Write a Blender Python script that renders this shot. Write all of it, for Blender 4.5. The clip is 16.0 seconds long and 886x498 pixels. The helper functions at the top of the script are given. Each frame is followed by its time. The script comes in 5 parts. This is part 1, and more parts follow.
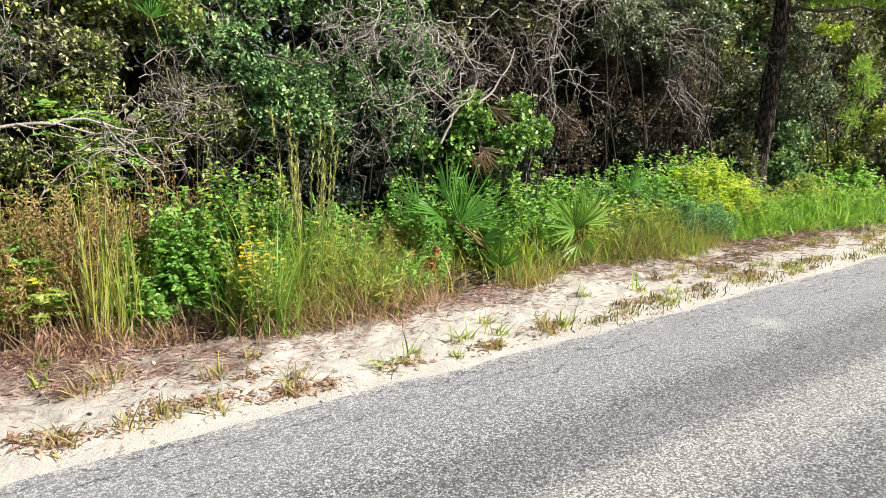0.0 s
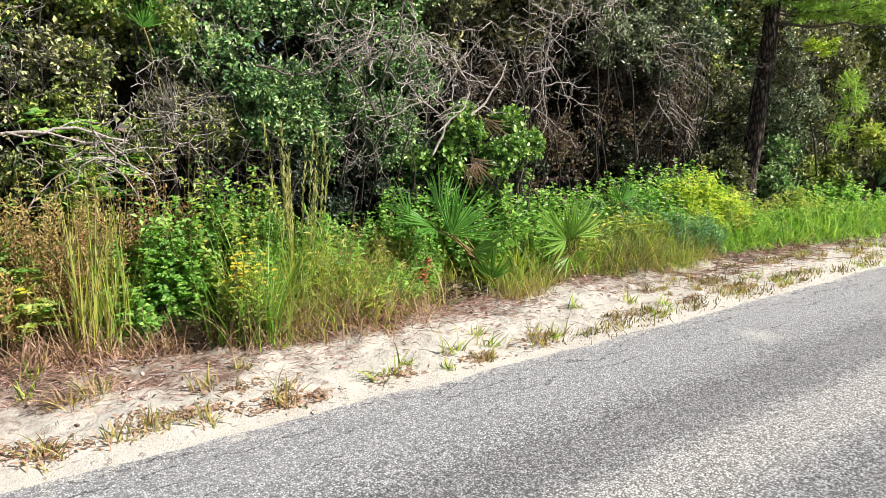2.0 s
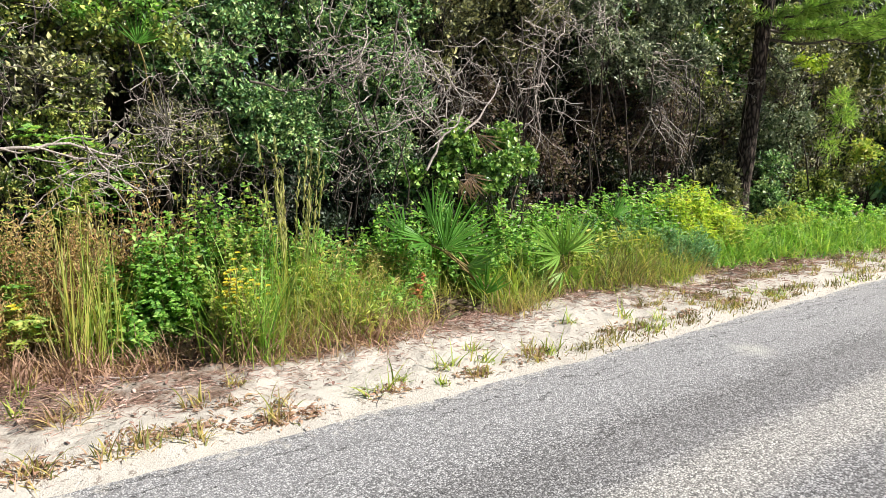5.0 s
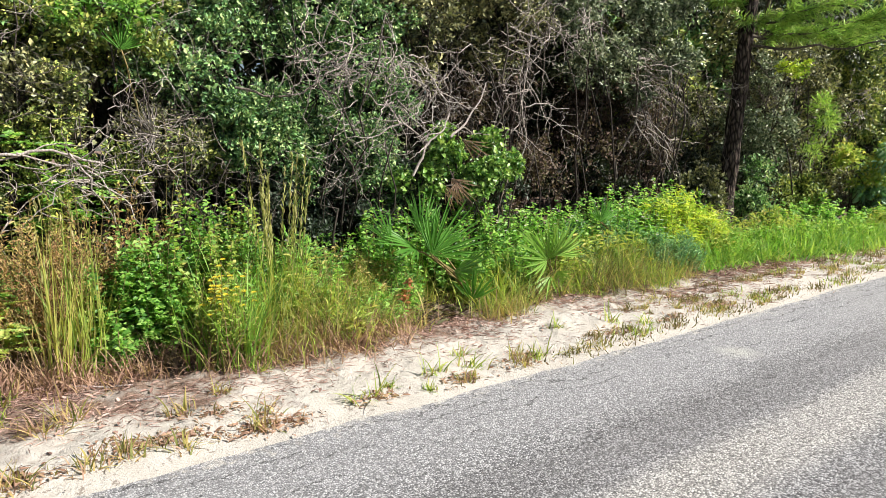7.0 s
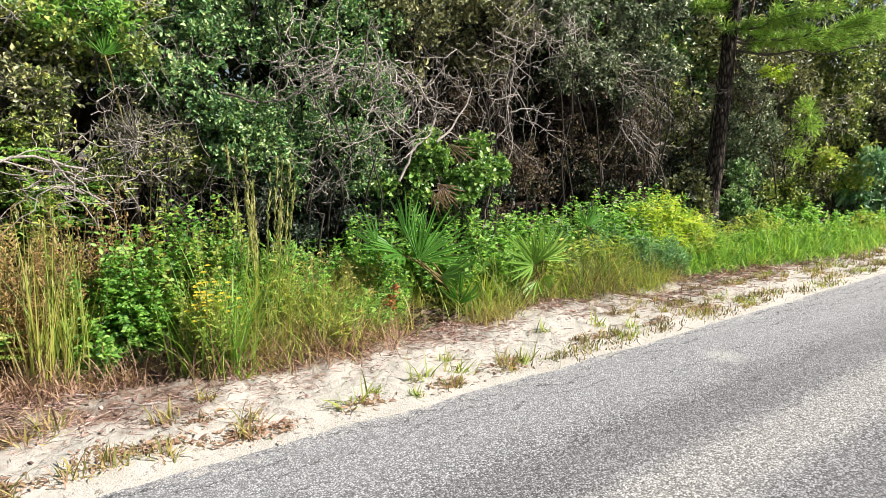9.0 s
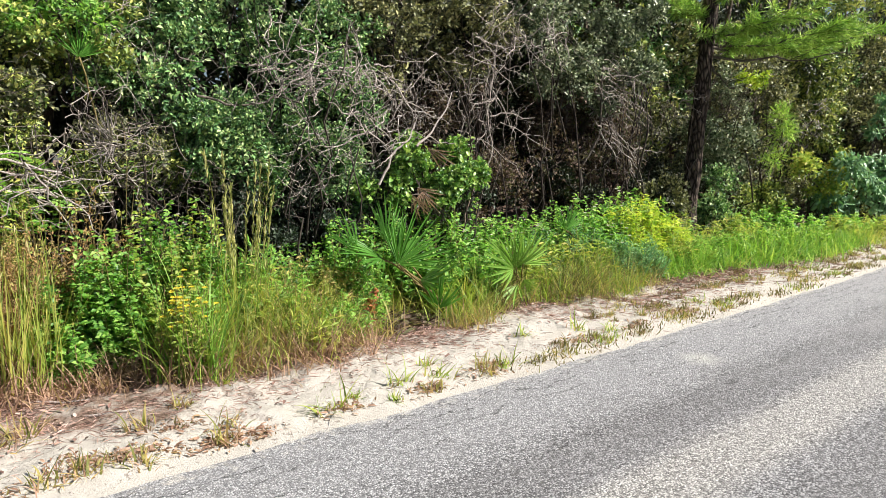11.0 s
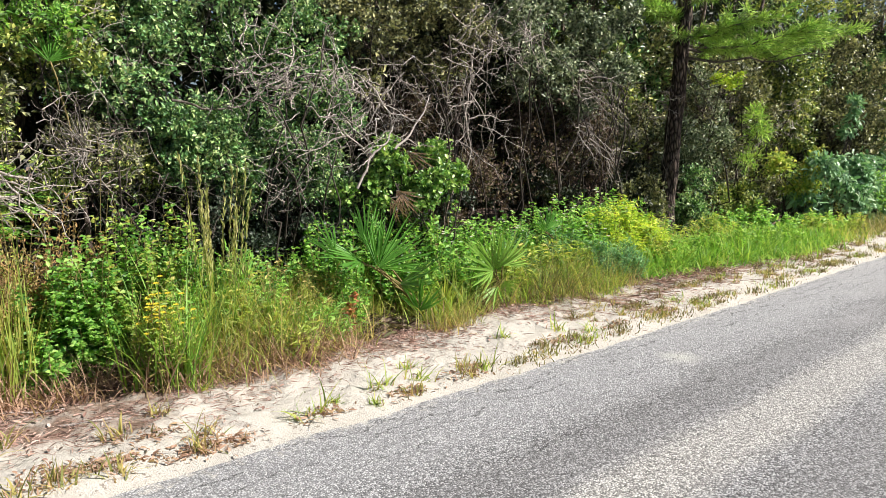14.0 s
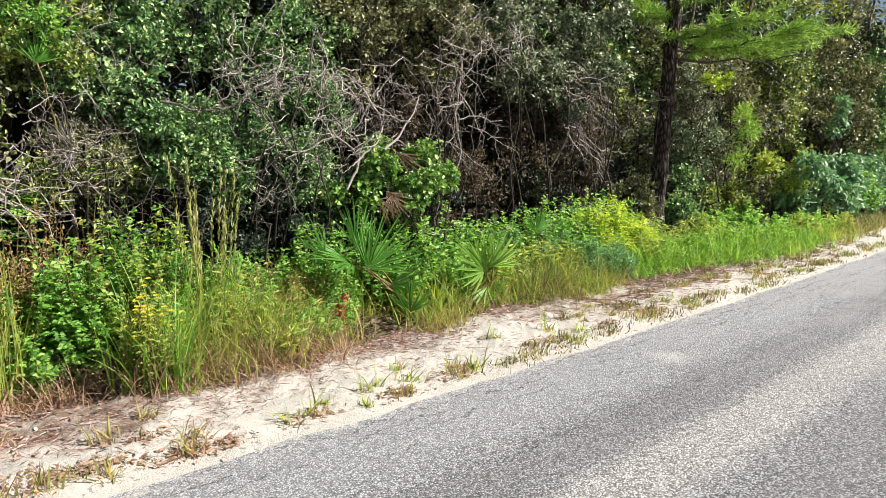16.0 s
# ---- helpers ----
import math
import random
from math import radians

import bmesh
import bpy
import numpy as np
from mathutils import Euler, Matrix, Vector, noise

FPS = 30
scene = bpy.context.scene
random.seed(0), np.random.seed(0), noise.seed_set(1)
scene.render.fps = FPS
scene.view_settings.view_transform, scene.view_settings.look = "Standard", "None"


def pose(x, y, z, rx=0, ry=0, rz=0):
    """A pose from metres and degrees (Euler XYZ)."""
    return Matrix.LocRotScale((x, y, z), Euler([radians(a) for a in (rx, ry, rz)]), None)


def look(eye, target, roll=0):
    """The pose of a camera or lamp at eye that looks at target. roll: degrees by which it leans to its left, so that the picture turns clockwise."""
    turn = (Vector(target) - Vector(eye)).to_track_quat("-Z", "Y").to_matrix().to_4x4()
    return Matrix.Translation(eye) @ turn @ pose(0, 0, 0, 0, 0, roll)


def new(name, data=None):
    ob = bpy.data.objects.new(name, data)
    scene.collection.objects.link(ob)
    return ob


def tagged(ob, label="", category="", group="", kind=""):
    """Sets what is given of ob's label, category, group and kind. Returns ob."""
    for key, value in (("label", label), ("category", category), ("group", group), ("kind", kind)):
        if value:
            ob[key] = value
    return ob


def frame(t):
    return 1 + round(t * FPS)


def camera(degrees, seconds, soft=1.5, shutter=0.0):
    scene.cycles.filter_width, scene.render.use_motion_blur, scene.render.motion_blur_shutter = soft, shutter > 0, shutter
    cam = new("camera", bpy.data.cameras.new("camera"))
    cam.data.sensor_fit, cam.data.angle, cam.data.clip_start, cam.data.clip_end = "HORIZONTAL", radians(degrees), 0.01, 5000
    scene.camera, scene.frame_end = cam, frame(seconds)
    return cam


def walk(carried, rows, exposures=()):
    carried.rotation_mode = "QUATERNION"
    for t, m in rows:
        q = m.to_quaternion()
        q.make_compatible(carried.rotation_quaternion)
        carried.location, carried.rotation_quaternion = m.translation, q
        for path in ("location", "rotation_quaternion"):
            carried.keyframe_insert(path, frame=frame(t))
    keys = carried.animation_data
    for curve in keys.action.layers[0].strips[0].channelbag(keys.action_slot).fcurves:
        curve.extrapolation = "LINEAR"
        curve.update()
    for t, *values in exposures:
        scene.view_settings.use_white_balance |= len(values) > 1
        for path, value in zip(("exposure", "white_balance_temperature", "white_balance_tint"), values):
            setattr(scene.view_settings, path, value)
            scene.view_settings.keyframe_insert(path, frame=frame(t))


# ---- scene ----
cam = camera(64.46, 16.0, soft=0.5)
walk(cam, [
    (0, pose(-0.003, -0.015, 1.458, 79.294, 0.189, 2.185)),
    (0.5, pose(-0.007, -0.017, 1.459, 79.415, -0.005, 2.067)),
    (1, pose(-0.011, -0.014, 1.454, 79.672, -0.198, 1.882)),
    (1.5, pose(-0.011, -0.015, 1.456, 79.939, -0.124, 1.674)),
    (2, pose(-0.011, -0.011, 1.456, 80.215, -0.189, 1.490)),
    (2.5, pose(-0.011, -0.009, 1.455, 80.531, -0.203, 1.401)),
    (3, pose(-0.010, -0.009, 1.455, 80.731, -0.170, 1.400)),
    (5.5, pose(-0.006, -0.006, 1.454, 81.651, -0.168, 0.818)),
    (6, pose(-0.004, -0.006, 1.454, 81.795, -0.197, 0.564)),
    (6.5, pose(-0.002, -0.002, 1.453, 81.862, -0.156, 0.298)),
    (7, pose(-0.000, 0.000, 1.450, 81.945, 0.072, -0.010)),
    (7.5, pose(0.002, -0.002, 1.453, 81.956, 0.151, -0.297)),
    (8, pose(0.005, -0.000, 1.452, 82.202, 0.190, -0.514)),
    (8.5, pose(0.006, 0.003, 1.451, 82.289, 0.177, -0.753)),
    (9, pose(0.012, 0.001, 1.450, 82.346, 0.210, -1.020)),
    (11.5, pose(0.026, 0.010, 1.450, 82.715, 0.211, -2.847)),
    (12, pose(0.029, 0.009, 1.447, 82.764, 0.454, -3.072)),
    (12.5, pose(0.030, 0.007, 1.449, 82.900, 0.666, -3.275)),
    (13, pose(0.033, 0.009, 1.452, 82.941, 0.555, -3.654)),
    (13.5, pose(0.037, 0.010, 1.451, 82.949, 0.538, -3.890)),
    (14, pose(0.039, 0.014, 1.447, 82.891, 0.601, -4.158)),
    (14.5, pose(0.047, 0.011, 1.445, 82.821, 0.705, -4.438)),
    (15, pose(0.047, 0.016, 1.448, 82.819, 0.641, -4.710)),
    (15.5, pose(0.049, 0.016, 1.448, 83.026, 0.640, -4.740)),
    (16, pose(0.051, 0.015, 1.448, 82.938, 0.725, -4.868)),
], exposures=[(0, 0.94), (16, 0.94)])

# ---- world and sun ----
SUN_DIR = Vector((0.97, -0.22, 0.0)).normalized()
SUN_EL = radians(44)
world = bpy.data.worlds.new("sky")
scene.world = world
world.use_nodes = True
wn = world.node_tree
sky = wn.nodes.new("ShaderNodeTexSky")
sky.sky_type = "NISHITA"
sky.sun_disc = False
sky.sun_elevation = SUN_EL
sky.sun_rotation = math.atan2(SUN_DIR.x, SUN_DIR.y)
wn.nodes["Background"].inputs["Strength"].default_value = 0.038
wn.links.new(sky.outputs[0], wn.nodes["Background"].inputs["Color"])
sun = new("sun", bpy.data.lights.new("sun", "SUN"))
sun.data.energy = 5.0
sun.data.angle = radians(0.55)
sun.data.color = (1.0, 0.95, 0.86)
to_sun = Vector((SUN_DIR.x * math.cos(SUN_EL), SUN_DIR.y * math.cos(SUN_EL), math.sin(SUN_EL)))
sun.matrix_world = look(to_sun * 60, (0, 0, 0))


# ---- materials ----
def material(name):
    m = bpy.data.materials.new(name)
    m.use_nodes = True
    nt = m.node_tree
    return m, nt, nt.nodes["Principled BSDF"], nt.nodes["Material Output"]


def node(nt, kind, **inputs):
    n = nt.nodes.new(kind)
    for k, v in inputs.items():
        n.inputs[k.replace("_", " ")].default_value = v
    return n


def ramp(nt, fac, stops):
    r = nt.nodes.new("ShaderNodeValToRGB")
    while len(r.color_ramp.elements) < len(stops):
        r.color_ramp.elements.new(0.5)
    for e, (p, c) in zip(r.color_ramp.elements, stops):
        e.position = p
        e.color = (*c, 1) if len(c) == 3 else c
    nt.links.new(fac, r.inputs[0])
    return r.outputs[0]


def mix(nt, fac, a, b, blend="MIX"):
    n = nt.nodes.new("ShaderNodeMix")
    n.data_type = "RGBA"
    n.blend_type = blend
    for sock, v in ((n.inputs["Factor"], fac), (n.inputs["A"], a), (n.inputs["B"], b)):
        if isinstance(v, bpy.types.NodeSocket):
            nt.links.new(v, sock)
        else:
            sock.default_value = v if isinstance(v, float) else (*v, 1)
    return n.outputs["Result"]


def math_node(nt, op, a, b=0.0, c=0.0, clamp=False):
    n = nt.nodes.new("ShaderNodeMath")
    n.operation = op
    n.use_clamp = clamp
    for sock, v in zip(n.inputs, (a, b, c)):
        if isinstance(v, bpy.types.NodeSocket):
            nt.links.new(v, sock)
        else:
            sock.default_value = v
    return n.outputs[0]


def tex_noise(nt, vec, scale, detail=4.0, rough=0.55):
    n = node(nt, "ShaderNodeTexNoise", Scale=scale, Detail=detail, Roughness=rough)
    if vec is not None:
        nt.links.new(vec, n.inputs["Vector"])
    return n.outputs[0]


def bump(nt, bsdf, height, strength, dist):
    b = node(nt, "ShaderNodeBump", Strength=strength, Distance=dist)
    nt.links.new(height, b.inputs["Height"])
    nt.links.new(b.outputs[0], bsdf.inputs["Normal"])


def leaf_material(name, stops, rough=0.45, through_light=0.3, gloss=0.4):
    """Leaf colour varies leaf by leaf and in broad patches; some sunlight passes through."""
    m, nt, p, out = material(name)
    geo = nt.nodes.new("ShaderNodeNewGeometry")
    tc = nt.nodes.new("ShaderNodeTexCoord")
    n = tex_noise(nt, tc.outputs["Object"], 2.3, 2.0)
    v = math_node(nt, "MULTIPLY_ADD", n, 0.9, -0.45)
    f = math_node(nt, "ADD", geo.outputs["Random Per Island"], v, clamp=True)
    # reddens the stops slightly and adds blue in place of bluish sky fill
    stops = [(r * 1.07, g, b + 0.065 * g) for r, g, b in stops]
    k = len(stops) - 1
    col = ramp(nt, f, [(i / k, c) for i, c in enumerate(stops)])
    fine = tex_noise(nt, tc.outputs["Object"], 60.0, 3.0)
    col = mix(nt, math_node(nt, "MULTIPLY", fine, 0.35), col, (0.5, 0.5, 0.5), "OVERLAY")
    nt.links.new(col, p.inputs["Base Color"])
    p.inputs["Roughness"].default_value = rough
    p.inputs["Specular IOR Level"].default_value = gloss
    tr = nt.nodes.new("ShaderNodeBsdfTranslucent")
    nt.links.new(mix(nt, 0.45, col, (0.75, 0.85, 0.1), "SOFT_LIGHT"), tr.inputs["Color"])
    ms = nt.nodes.new("ShaderNodeMixShader")
    ms.inputs[0].default_value = through_light
    nt.links.new(p.outputs[0], ms.inputs[1])
    nt.links.new(tr.outputs[0], ms.inputs[2])
    nt.links.new(ms.outputs[0], out.inputs["Surface"])
    return m


def bark_material(name, dark, light, scale, rough=0.9, stretch=(1, 1, 0.18), depth=0.02):
    m, nt, p, out = material(name)
    tc = nt.nodes.new("ShaderNodeTexCoord")
    mp = nt.nodes.new("ShaderNodeMapping")
    mp.inputs["Scale"].default_value = stretch
    nt.links.new(tc.outputs["Object"], mp.inputs[0])
    v = node(nt, "ShaderNodeTexVoronoi", Scale=scale)
    v.feature = "DISTANCE_TO_EDGE"
    nt.links.new(mp.outputs[0], v.inputs["Vector"])
    n = tex_noise(nt, mp.outputs[0], scale * 2.2, 6.0, 0.65)
    geo = nt.nodes.new("ShaderNodeNewGeometry")
    h = math_node(nt, "ADD", math_node(nt, "MULTIPLY", v.outputs[0], 1.6, clamp=True), math_node(nt, "MULTIPLY", n, 0.6))
    h2 = math_node(nt, "ADD", h, math_node(nt, "MULTIPLY_ADD", geo.outputs["Random Per Island"], 0.5, -0.25))
    nt.links.new(ramp(nt, h2, [(0.15, dark), (0.9, light)]), p.inputs["Base Color"])
    p.inputs["Roughness"].default_value = rough
    p.inputs["Specular IOR Level"].default_value = 0.2
    bump(nt, p, h, 0.8, depth)
    return m


def make_asphalt():
    m, nt, p, out = material("asphalt")
    uv = nt.nodes.new("ShaderNodeUVMap").outputs[0]
    sep = nt.nodes.new("ShaderNodeSeparateXYZ")
    nt.links.new(uv, sep.inputs[0])
    o = sep.outputs[1]
    wob = tex_noise(nt, uv, 0.7, 3.0)
    ow = math_node(nt, "ADD", o, math_node(nt, "MULTIPLY_ADD", wob, 0.2, -0.1))
    # stone chippings in a worn binder, with dark pits between them
    v = node(nt, "ShaderNodeTexVoronoi", Scale=100.0)
    nt.links.new(uv, v.inputs["Vector"])
    sepc = nt.nodes.new("ShaderNodeSeparateColor")
    nt.links.new(v.outputs["Color"], sepc.inputs[0])
    n1 = tex_noise(nt, uv, 120.0, 3.0, 0.8)
    n2 = tex_noise(nt, uv, 3.0, 5.0, 0.6)
    stone = math_node(nt, "ADD", math_node(nt, "MULTIPLY", sepc.outputs[0], 0.36), math_node(nt, "MULTIPLY", n1, 0.64))
    pit = math_node(nt, "MULTIPLY_ADD", v.outputs["Distance"], 3.2, -1.25, clamp=True)
    col = ramp(nt, stone, [(0.31, (0.052, 0.052, 0.055)), (0.46, (0.212, 0.212, 0.224)), (0.64, (0.560, 0.560, 0.580))])
    col = mix(nt, math_node(nt, "MULTIPLY", n2, 0.22), col, (0.115, 0.112, 0.120))
    # wheel tracks polished pale, along the road
    def band(centre, width):
        d = math_node(nt, "ABSOLUTE", math_node(nt, "SUBTRACT", ow, centre))
        return math_node(nt, "MULTIPLY", math_node(nt, "SUBTRACT", 1.0, math_node(nt, "DIVIDE", d, width)), 1.6, clamp=True)
    worn = math_node(nt, "MAXIMUM", band(-1.53, 0.27), band(-3.3, 0.45))
    worn = math_node(nt, "MULTIPLY", worn, math_node(nt, "MULTIPLY_ADD", n2, 1.3, 0.5), clamp=True)
    pale = ramp(nt, stone, [(0.30, (0.120, 0.115, 0.110)), (0.46, (0.370, 0.357, 0.345)), (0.66, (0.660, 0.645, 0.625))])
    col = mix(nt, math_node(nt, "MULTIPLY", worn, 0.9), col, pale)
    dull = math_node(nt, "MULTIPLY", math_node(nt, "MAXIMUM", band(-1.08, 0.30), band(-2.15, 0.40)), 0.30)
    col = mix(nt, dull, col, (0.075, 0.069, 0.072))
    col = mix(nt, math_node(nt, "MULTIPLY", pit, 0.6), col, (0.034, 0.033, 0.035))
    col = mix(nt, math_node(nt, "MULTIPLY", band(-0.30, 0.55), 0.22), col, (0.430, 0.432, 0.455))
    # dust drawn out along the road where it starts to bend
    st = nt.nodes.new("ShaderNodeMapping")
    st.inputs["Scale"].default_value = (0.5, 2.2, 1.0)
    nt.links.new(uv, st.inputs[0])
    streak = math_node(nt, "MULTIPLY_ADD", tex_noise(nt, st.outputs[0], 1.6, 6.0, 0.65), 3.4, -1.2, clamp=True)
    far = math_node(nt, "MULTIPLY_ADD", sep.outputs[0], 0.16, -0.35, clamp=True)
    dust = math_node(nt, "MULTIPLY", streak, math_node(nt, "MULTIPLY_ADD", far, 0.85, 0.12))
    col = mix(nt, dust, col, (0.330, 0.322, 0.335))
    # round patch of pale dust
    d = nt.nodes.new("ShaderNodeVectorMath")
    d.operation = "DISTANCE"
    nt.links.new(uv, d.inputs[0])
    d.inputs[1].default_value = (2.58, -0.56, 0)
    pm = math_node(nt, "SUBTRACT", 1.0, math_node(nt, "DIVIDE", math_node(nt, "ADD", d.outputs["Value"], math_node(nt, "MULTIPLY_ADD", tex_noise(nt, uv, 9.0), 0.2, -0.1)), 0.2), clamp=True)
    col = mix(nt, math_node(nt, "MULTIPLY", pm, 1.0, clamp=True), col, (0.420, 0.410, 0.398))
    # sand blown over the margin
    sn = tex_noise(nt, uv, 11.0, 9.0, 0.8)
    sm = math_node(nt, "MULTIPLY", math_node(nt, "ADD", math_node(nt, "MULTIPLY", math_node(nt, "ADD", o, 0.14), 5.0), math_node(nt, "MULTIPLY_ADD", sn, 8.0, -4.5)), 1.0, clamp=True)
    col = mix(nt, math_node(nt, "MULTIPLY", sm, 0.8), col, (0.520, 0.490, 0.450))
    # hairline cracks that wander along the broken margin
    bendy = math_node(nt, "ADD", math_node(nt, "MULTIPLY_ADD", tex_noise(nt, uv, 2.2, 6.0, 0.7), 0.34, -0.17), o)
    crack = None
    for k, (c, w) in enumerate(((-0.07, 0.0048), (-0.19, 0.0055), (-0.33, 0.0048), (-0.52, 0.004), (-0.95, 0.0032))):
        shift = nt.nodes.new("ShaderNodeMapping")
        shift.inputs["Location"].default_value = (3.7 * k, 1.9 * k, 0)
        nt.links.new(uv, shift.inputs[0])
        own = math_node(nt, "ADD", bendy, math_node(nt, "MULTIPLY_ADD", tex_noise(nt, shift.outputs[0], 1.1, 5.0, 0.7), 0.24, -0.12))
        line = math_node(nt, "LESS_THAN", math_node(nt, "ABSOLUTE", math_node(nt, "SUBTRACT", own, c)), w)
        line = math_node(nt, "MULTIPLY", line, math_node(nt, "GREATER_THAN", tex_noise(nt, shift.outputs[0], 1.7, 3.0), 0.47 + 0.02 * k))
        crack = line if crack is None else math_node(nt, "MAXIMUM", crack, line)
    col = mix(nt, math_node(nt, "MULTIPLY", crack, 0.66), col, (0.022, 0.021, 0.021))
    nt.links.new(col, p.inputs["Base Color"])
    p.inputs["Roughness"].default_value = 0.8
    p.inputs["Specular IOR Level"].default_value = 0.35
    h = math_node(nt, "SUBTRACT", math_node(nt, "SUBTRACT", stone, math_node(nt, "MULTIPLY", v.outputs["Distance"], 0.7)), crack)
    bump(nt, p, h, 1.0, 0.007)
    return m


def make_ground():
    m, nt, p, out = material("sandy_soil")
    uv = nt.nodes.new("ShaderNodeUVMap").outputs[0]
    sep = nt.nodes.new("ShaderNodeSeparateXYZ")
    nt.links.new(uv, sep.inputs[0])
    o = math_node(nt, "MAXIMUM", sep.outputs[1], math_node(nt, "SUBTRACT", -6.4, sep.outputs[1]))
    big = tex_noise(nt, uv, 0.9, 3.0)
    mid = tex_noise(nt, uv, 5.0, 5.0, 0.65)
    fine = tex_noise(nt, uv, 90.0, 4.0, 0.7)
    sand = ramp(nt, math_node(nt, "ADD", math_node(nt, "MULTIPLY", fine, 0.5), math_node(nt, "MULTIPLY", mid, 0.5)),
                [(0.3, (0.370, 0.330, 0.290)), (0.5, (0.488, 0.455, 0.416)), (0.7, (0.541, 0.518, 0.488))])
    litter = ramp(nt, tex_noise(nt, uv, 24.0, 7.0, 0.8),
                  [(0.3, (0.042, 0.028, 0.022)), (0.5, (0.190, 0.132, 0.104)), (0.62, (0.310, 0.228, 0.182)), (0.75, (0.420, 0.345, 0.292))])
    start = math_node(nt, "MULTIPLY_ADD", math_node(nt, "MULTIPLY_ADD", sep.outputs[0], 0.4, 0.2, clamp=True), 0.30, 0.62)
    # litter takes over away from the road, with a ragged margin
    f = math_node(nt, "ADD", math_node(nt, "MULTIPLY", math_node(nt, "SUBTRACT", o, start), 1.8),
                  math_node(nt, "ADD", math_node(nt, "MULTIPLY_ADD", big, 3.0, -1.5), math_node(nt, "MULTIPLY_ADD", mid, 4.4, -2.2)), clamp=True)
    col = mix(nt, f, sand, litter)
    spots = math_node(nt, "MULTIPLY", math_node(nt, "GREATER_THAN", tex_noise(nt, uv, 21.0, 5.0, 0.7), 0.58), math_node(nt, "GREATER_THAN", mid, 0.53))
    col = mix(nt, math_node(nt, "MULTIPLY", spots, 0.6), col, (0.132, 0.092, 0.066))
    nt.links.new(col, p.inputs["Base Color"])
    p.inputs["Roughness"].default_value = 0.95
    p.inputs["Specular IOR Level"].default_value = 0.15
    h = math_node(nt, "ADD", math_node(nt, "MULTIPLY", fine, 0.35), math_node(nt, "MULTIPLY", tex_noise(nt, uv, 26.0, 6.0, 0.7), 0.9))
    bump(nt, p, h, 0.9, 0.02)
    return m


ASPHALT = make_asphalt()
GROUND = make_ground()
PINE_BARK = bark_material("pine_bark", (0.014, 0.010, 0.009), (0.21, 0.160, 0.135), 20.0, stretch=(1, 1, 0.3), depth=0.03)
GREY_BARK = bark_material("grey_bark", (0.04, 0.033, 0.028), (0.18, 0.155, 0.135), 40.0, depth=0.004)
# darker copy of grey_bark, with the thicket's shade in the colour of its wood
SHADE_BARK = bark_material("shaded_bark", (0.018, 0.014, 0.012), (0.085, 0.070, 0.062), 40.0, depth=0.004)
DEAD_WOOD = bark_material("dead_wood", (0.16, 0.136, 0.126), (0.49, 0.435, 0.405), 50.0, depth=0.003)
STEM = bark_material("herb_stem", (0.10, 0.09, 0.03), (0.26, 0.20, 0.09), 60.0, depth=0.002)
OAK_LEAF = leaf_material("oak_leaf", [(0.020, 0.056, 0.018), (0.072, 0.185, 0.050), (0.215, 0.430, 0.122), (0.500, 0.630, 0.250)], 0.40, 0.14, 0.38)
GREY_LEAF = leaf_material("grey_green_leaf", [(0.036, 0.062, 0.030), (0.105, 0.158, 0.078), (0.270, 0.350, 0.195), (0.520, 0.580, 0.360)], 0.42, 0.11, 0.36)
YELLOW_LEAF = leaf_material("yellow_green_leaf", [(0.036, 0.073, 0.015), (0.109, 0.186, 0.034), (0.275, 0.370, 0.062), (0.620, 0.660, 0.145)], 0.38, 0.17, 0.45)
OLIVE_LEAF = leaf_material("olive_leaf", [(0.032, 0.042, 0.022), (0.105, 0.126, 0.058), (0.270, 0.305, 0.125), (0.500, 0.500, 0.205)], 0.42, 0.12, 0.4)
# near-black green: the shade behind the thicket is put into the leaf colour
SHADE_DARK_LEAF = leaf_material("shade_dark_leaf", [(0.010, 0.017, 0.008), (0.018, 0.030, 0.013), (0.028, 0.046, 0.017), (0.044, 0.053, 0.021)], 0.5, 0.15, 0.4)
# leaf colour with the darkness of the shaded hollow painted in
HOLLOW_SHADE_LEAF = leaf_material("hollow_shade_leaf", [(0.012, 0.022, 0.012), (0.026, 0.045, 0.024), (0.045, 0.075, 0.040), (0.090, 0.120, 0.080)], 0.35, 0.08, 0.5)
BROWN_LEAF = leaf_material("dry_brown_leaf", [(0.050, 0.037, 0.030), (0.110, 0.083, 0.064), (0.205, 0.160, 0.118), (0.120, 0.130, 0.060)], 0.7, 0.2, 0.2)
BRIGHT_LEAF = leaf_material("bright_green_leaf", [(0.060, 0.170, 0.026), (0.150, 0.360, 0.048), (0.280, 0.560, 0.080), (0.460, 0.680, 0.145)], 0.42, 0.5, 0.4)
BUSH_LEAF = leaf_material("round_bush_leaf", [(0.040, 0.112, 0.018), (0.100, 0.245, 0.034), (0.215, 0.410, 0.062), (0.420, 0.580, 0.140)], 0.30, 0.3, 0.6)
LIME_LEAF = leaf_material("lime_leaf", [(0.170, 0.320, 0.020), (0.310, 0.490, 0.030), (0.480, 0.620, 0.040), (0.640, 0.690, 0.055)], 0.45, 0.45, 0.35)
BLUE_LEAF = leaf_material("blue_green_leaf", [(0.055, 0.150, 0.062), (0.120, 0.275, 0.115), (0.215, 0.410, 0.190), (0.370, 0.560, 0.300)], 0.4, 0.25, 0.55)
TEAL_LEAF = leaf_material("teal_leaf", [(0.052, 0.155, 0.055), (0.110, 0.280, 0.098), (0.200, 0.420, 0.155), (0.330, 0.560, 0.240)], 0.45, 0.3, 0.35)
